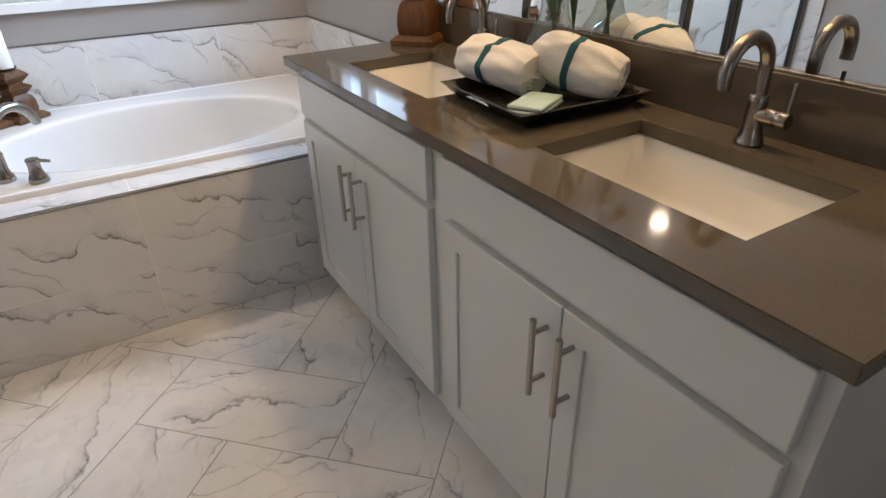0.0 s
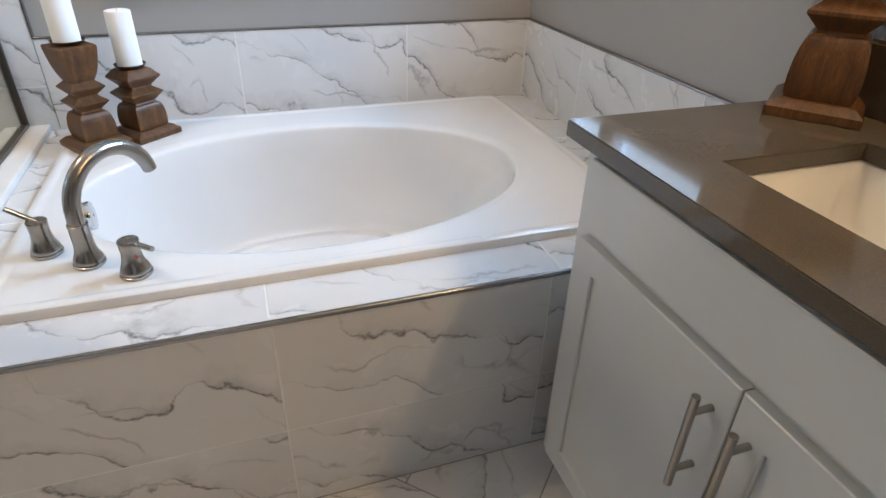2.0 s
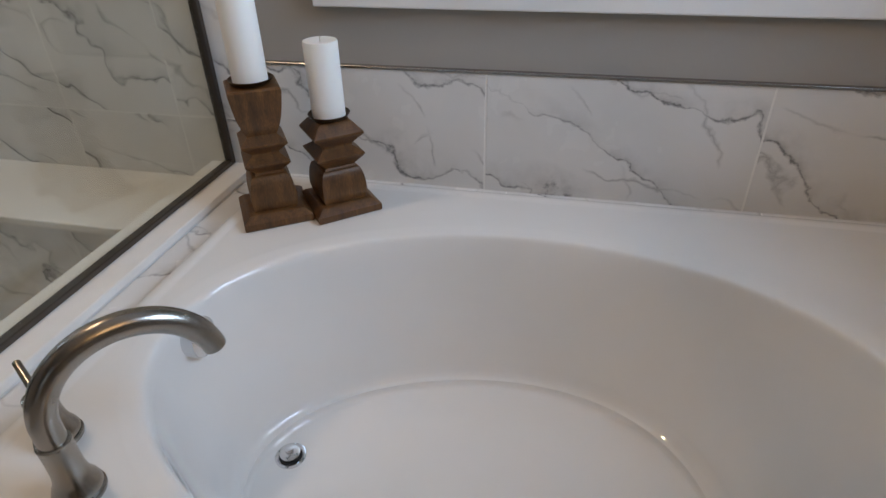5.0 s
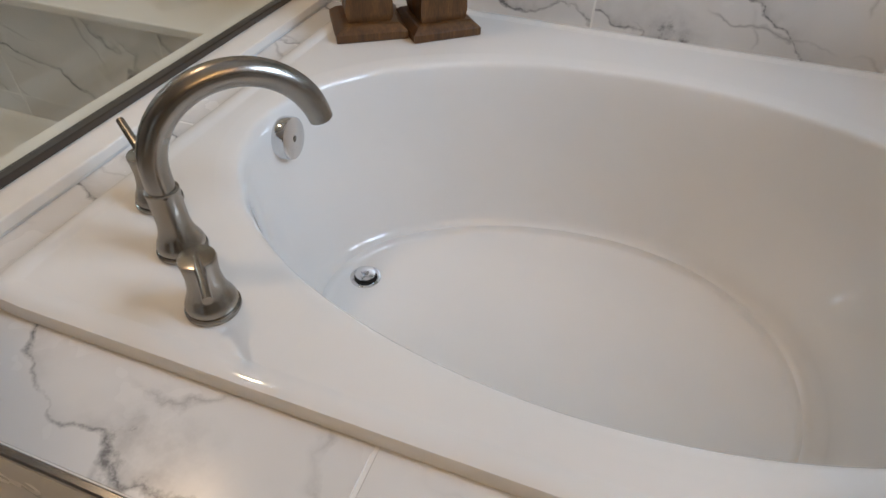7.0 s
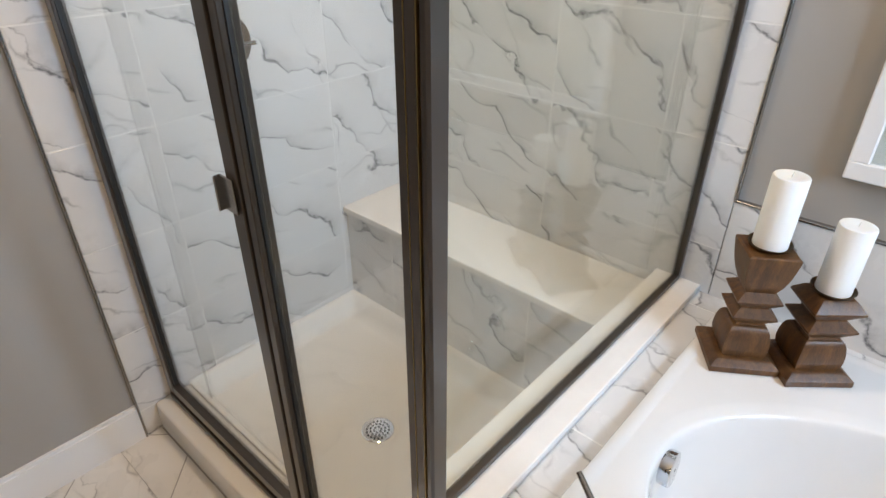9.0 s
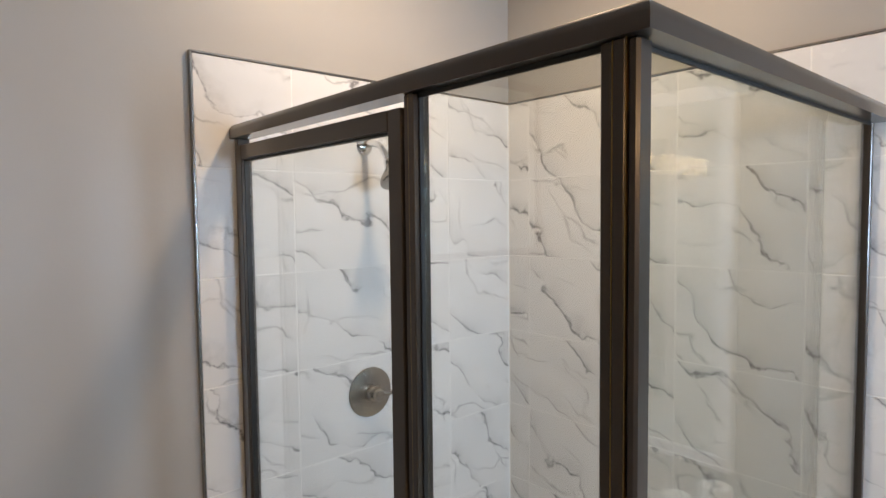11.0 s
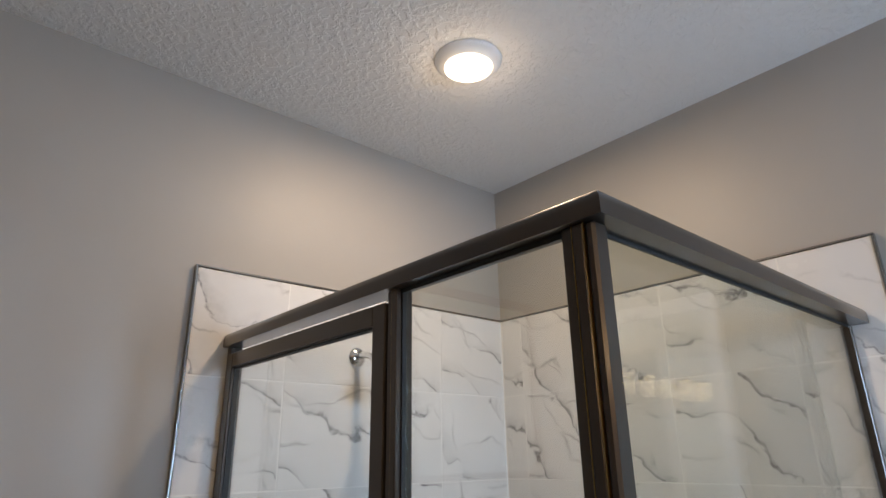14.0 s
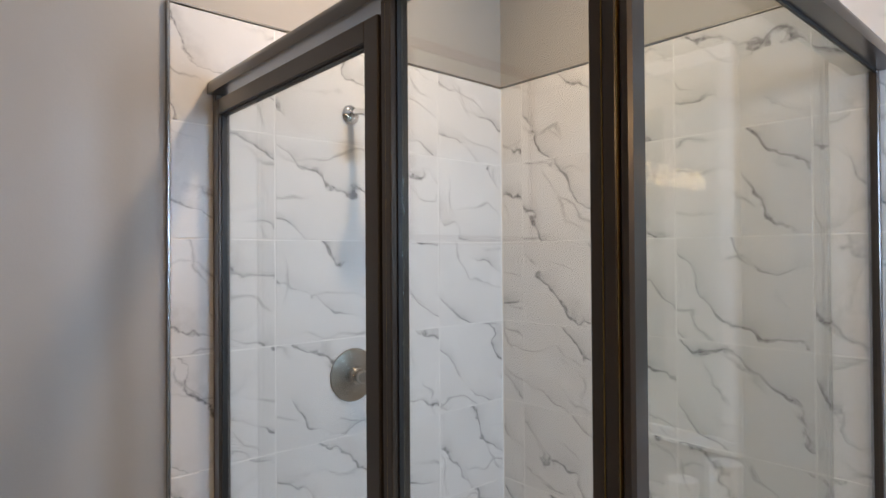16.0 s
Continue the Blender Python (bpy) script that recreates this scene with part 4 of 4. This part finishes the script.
# vanity light bar
bar_light = thing("vanity_light", pose(XE, 1.73, 2.10), "five-shade vanity light bar, lit", "wall light")
part("back_plate", box(-0.022, -0.60, -0.045, -0.001, 0.60, 0.045, 0.004), M_NICKEL, bar_light)
for sy in SHADES:
    part("arm", tube([(-0.02, sy - 1.73, -0.0), (-0.07, sy - 1.73, 0.0), (-0.115, sy - 1.73, 0.05)], 0.009, 14), M_NICKEL, bar_light, smooth=True)
    sh = part("shade", lathe([(0.052, -0.075), (0.052, 0.055), (0.047, 0.058), (0.018, 0.06)], 32), M_SHADE, bar_light, "glowing frosted glass shade", True, at=pose(-0.115, sy - 1.73, 0))
    sh.visible_shadow = False

# ---- things on the counter ----
def bigstack():
    return bell(0.032, 0.145, 0.058, 0.036) + [(0.036, 0.150), (0.060, 0.178), (0.060, 0.184), (0.038, 0.202), (0.038, 0.207), (0.060, 0.234), (0.060, 0.240), (0.040, 0.262), (0.046, 0.29), (0.058, 0.34), (0.06, 0.35), (0.056, 0.354)]


h, zt = candle_holder(1.955, 2.575, CT, 38, bigstack(), "tall brown turned wooden candle holder on the counter", 0.080)
candle(1.955, 2.575, zt, 0.0365, 0.16, "white pillar candle on counter holder")

TRZ = CT
tray = thing("serving_tray", pose(1.825, 1.735, TRZ, 0, 0, -3), "dark espresso wooden tray with cut-out handle", "tray")
bm = bmesh.new()
tw, tl = 0.190, 0.180
prof = [(tw - 0.035, tl - 0.035, 0.0), (tw - 0.004, tl - 0.004, 0.032), (tw, tl, 0.036), (tw - 0.006, tl - 0.006, 0.037), (tw - 0.042, tl - 0.042, 0.010)]
rings = [[bm.verts.new((sx * a, sy * b, z)) for sx, sy in ((1, 1), (-1, 1), (-1, -1), (1, -1))] for a, b, z in prof]
for p, q in zip(rings, rings[1:]):
    for i in range(4):
        bm.faces.new((p[i], p[(i + 1) % 4], q[(i + 1) % 4], q[i]))
bm.faces.new(rings[0][::-1])
bm.faces.new(rings[-1])
part("body", bm, M_TRAYWOOD, tray)
part("handle_slot", tube([(-tw + 0.006, -0.045, 0.026), (-tw + 0.0045, -0.03, 0.029), (-tw + 0.0045, 0.03, 0.029), (-tw + 0.006, 0.045, 0.026)], 0.0045, 12), M_CHROME, tray, "polished metal handle edge", True)

M_TOWEL = mat("white_terry_cloth", (0.78, 0.76, 0.72), 0.95, Sheen_Weight=0.3)
g = G(M_TOWEL)
tc = g.coord()
g.color(g.ramp(g.noise(tc, 8, 4), [(0.3, (0.74, 0.72, 0.68)), (0.7, (0.81, 0.79, 0.75))]))
g.bump(g.math("ADD", g.noise(tc, 260, 3, 0.7), g.math("MULTIPLY", g.noise(tc, 40, 3), 0.8)), 0.7, 0.004)
M_TEAL = mat("teal_woven_stripe", (0.012, 0.085, 0.10), 0.85)
g = G(M_TEAL)
g.bump(g.noise(g.coord(), 300, 2), 0.4, 0.002)
M_MINT = mat("mint_striped_cloth", (0.5, 0.62, 0.58), 0.9)
g = G(M_MINT)
wv = g.t.nodes.new("ShaderNodeTexWave")
wv.inputs["Scale"].default_value = 34
g.t.links.new(g.coord(), wv.inputs["Vector"])
g.color(g.mix(wv.outputs[1], (0.16, 0.40, 0.42, 1), (0.74, 0.78, 0.76, 1)))


def rolled_towel(x, y, z, rz, tilt, length, ra, rb, seed, label):
    """A rolled towel with a spiral end and a teal stripe round it; its axis runs along local x."""
    rng = random.Random(seed)
    t = thing("rolled_towel", pose(x, y, z, 0, tilt, rz), label, "towel", "rolled towels")
    ph = [rng.uniform(0, 6.28) for _ in range(4)]
    n, m = 64, 28

    def radius(a, s):
        sag = 1 + 0.06 * math.sin(2 * a + ph[0]) + 0.045 * math.sin(3 * a + ph[1] + 3 * s) + 0.022 * math.sin(7 * a + 6 * s + ph[2]) + 0.014 * math.sin(13 * a - 9 * s + ph[3]) + 0.05 * math.sin(4.2 * s + ph[2])
        lip = 0.095 * math.exp(-(((a - 2.35 - 0.25 * math.sin(5 * s + ph[0]) + math.pi) % (2 * math.pi) - math.pi) / 0.13) ** 2)
        return sag + lip

    def point(a, s, k=1.0, grow=0.0):
        e = 1 - 0.16 * abs(2 * s - 1) ** 5
        q = radius(a, s) * e * k
        return Vector(((s - 0.5) * length, (ra + grow) * q * math.cos(a), (rb + grow) * q * math.sin(a)))
    bm = bmesh.new()
    rings = [[bm.verts.new(point(2 * math.pi * i / n, j / m)) for i in range(n)] for j in range(m + 1)]
    for p, q in zip(rings, rings[1:]):
        for i in range(n):
            bm.faces.new((p[i], p[(i + 1) % n], q[(i + 1) % n], q[i]))
    # spiral folds at both ends: steps inwards that alternate in depth
    for ring, s, out in ((rings[0], 0.0, -1), (rings[-1], 1.0, 1)):
        last = ring
        for step in range(1, 11):
            k = 1 - step / 11.5
            depth = 0.010 * (1 if step % 2 else -0.9) + 0.005 * rng.uniform(-1, 1)
            nxt = []
            for i in range(n):
                a = 2 * math.pi * i / n
                kk = k - 0.085 * (i / n) * (1 if step > 0 else 0)
                v = point(a, s, max(kk, 0.03))
                v.x += out * depth * (0.6 + 0.4 * math.sin(a + ph[3])) + out * 0.004
                nxt.append(bm.verts.new(v))
            for i in range(n):
                bm.faces.new((last[i], last[(i + 1) % n], nxt[(i + 1) % n], nxt[i]))
            last = nxt
        bm.faces.new(last)
    part("roll", bm, M_TOWEL, t, smooth=True, angle=70)
    bm = bmesh.new()
    band = [[bm.verts.new(point(2 * math.pi * i / n, s, 1.0, g2)) for i in range(n)] for s, g2 in ((0.405, -0.001), (0.408, 0.0022), (0.489, 0.0022), (0.492, -0.001))]
    for p, q in zip(band, band[1:]):
        for i in range(n):
            bm.faces.new((p[i], p[(i + 1) % n], q[(i + 1) % n], q[i]))
    part("stripe", bm, M_TEAL, t, "teal woven stripe", True)


rolled_towel(1.785, 1.845, TRZ + 0.074, -80, 4, 0.205, 0.074, 0.062, 3, "rolled white terry towel with teal stripe on tray")
rolled_towel(1.905, 1.692, TRZ + 0.083, -66, 12, 0.200, 0.068, 0.064, 8, "rolled white terry towel with teal stripe leaning on tray")
soap = thing("folded_washcloth", pose(1.750, 1.668, TRZ + 0.010, 0, 0, 28), "small folded mint and white striped washcloth", "washcloth")
part("fold", box(-0.070, -0.043, 0, 0.070, 0.043, 0.010, 0.0045, 3), M_MINT, soap, smooth=True)
part("fold", box(-0.068, -0.041, 0.010, 0.070, 0.043, 0.020, 0.0045, 3), M_MINT, soap, smooth=True)

# glass vase with stems behind the towels
vase = thing("glass_vase", pose(1.945, 1.845, CT), "clear bulbous glass vase with green stems", "vase")
bm = bmesh.new()
outer = [(0.050, 0.0), (0.066, 0.012), (0.080, 0.050), (0.081, 0.085), (0.066, 0.130), (0.042, 0.168), (0.034, 0.200), (0.039, 0.235), (0.047, 0.262)]
prof = outer + [(r - 0.0025, z) for r, z in outer[::-1][:-1]] + [(0.04, 0.006)]
bm = lathe(prof, 44)
glassy = part("body", bm, M_VASE, vase, smooth=True, angle=70)
glassy.visible_shadow = False
M_STEM = mat("green_stem", (0.045, 0.085, 0.022), 0.45)
M_LEAF = mat("green_leaf", (0.030, 0.075, 0.018), 0.38)
g = G(M_LEAF)
g.color(g.ramp(g.noise(g.coord(), 18, 4), [(0.3, (0.020, 0.052, 0.012)), (0.7, (0.048, 0.105, 0.028))]))
rng = random.Random(5)
for k in range(5):
    a = 2 * math.pi * k / 5 + 0.4
    bx, by = 0.018 * math.cos(a), 0.018 * math.sin(a)
    tx, ty = 0.05 * math.cos(a), 0.085 * math.sin(a)
    part("stem", tube([(bx * -1, by * -1, 0.01), (0, 0, 0.16), (tx * 0.5 - 0.01, ty * 0.6, 0.30), (tx - 0.03, ty, 0.42)], [0.0042, 0.004, 0.0035, 0.003], 10), M_STEM, vase, smooth=True)
    # a long drooping leaf
    bm = bmesh.new()
    rows = []
    for i in range(11):
        s = i / 10
        cxp = tx - 0.03 - 0.02 * s + (0.05 * math.cos(a)) * s
        cyp = ty + (0.13 * math.sin(a)) * s
        czp = 0.42 + 0.05 * math.sin(2.2 * s) - (0.30 if k in (1, 3) else 0.16) * s * s
        w = 0.019 * math.sin(math.pi * min(1, 0.08 + 0.92 * s)) ** 0.7
        side_v = Vector((-math.sin(a), math.cos(a), 0)) * w
        p = Vector((min(cxp, 0.06), cyp, czp))
        rows.append([bm.verts.new(p + side_v + Vector((0, 0, 0.004))), bm.verts.new(p), bm.verts.new(p - side_v + Vector((0, 0, 0.004)))])
    for p, q in zip(rows, rows[1:]):
        bm.faces.new((p[0], p[1], q[1], q[0]))
        bm.faces.new((p[1], p[2], q[2], q[1]))
    bmesh.ops.solidify(bm, geom=bm.faces[:], thickness=0.0012)
    part("leaf", bm, M_LEAF, vase, smooth=True)

# ---- herringbone floor tiles ----
S, A0, B0, R2 = 0.317, 2.093, -0.129, math.sqrt(2)
ZONES = ((XW + 0.001, XE - 0.001, YS + 0.001, 2.714), (XW + 0.001, 0.202, 2.714, CY0 - 0.001))
loose = []
for zone in ZONES:
    for m in range(-6, 7):
        for k in range(-14, 14):
            for bb, aa in (((4 * m - 1 - k, 4 * m - k), (k, k + 2)), ((4 * m - 3 - k, 4 * m - 1 - k), (k, k + 1))):
                h2 = 0.0012
                a0, a1, b0, b1 = A0 + S * aa[0] + h2, A0 + S * aa[1] - h2, B0 + S * bb[0] + h2, B0 + S * bb[1] - h2
                quad = [((a + b) / R2, (a - b) / R2) for a, b in ((a0, b0), (a0, b1), (a1, b1), (a1, b0))]
                poly = clip(quad, *zone)
                if len(poly) < 3 or area(poly) < 2e-4:
                    continue
                cx, cy = sum(p[0] for p in poly) / len(poly), sum(p[1] for p in poly) / len(poly)
                turn = radians(-45 if aa[1] - aa[0] == 1 else 45)
                c2, s2 = math.cos(-turn), math.sin(-turn)
                local = [((x - cx) * c2 - (y - cy) * s2, (x - cx) * s2 + (y - cy) * c2) for x, y in poly]
                ob = new("tile", mesh_of("tile", tile_mesh(local[::-1], 0.009), M_FLOORTILE))
                ob.matrix_basis = pose(cx, cy, -0.009, 0, 0, math.degrees(turn))
                ob.parent = floor
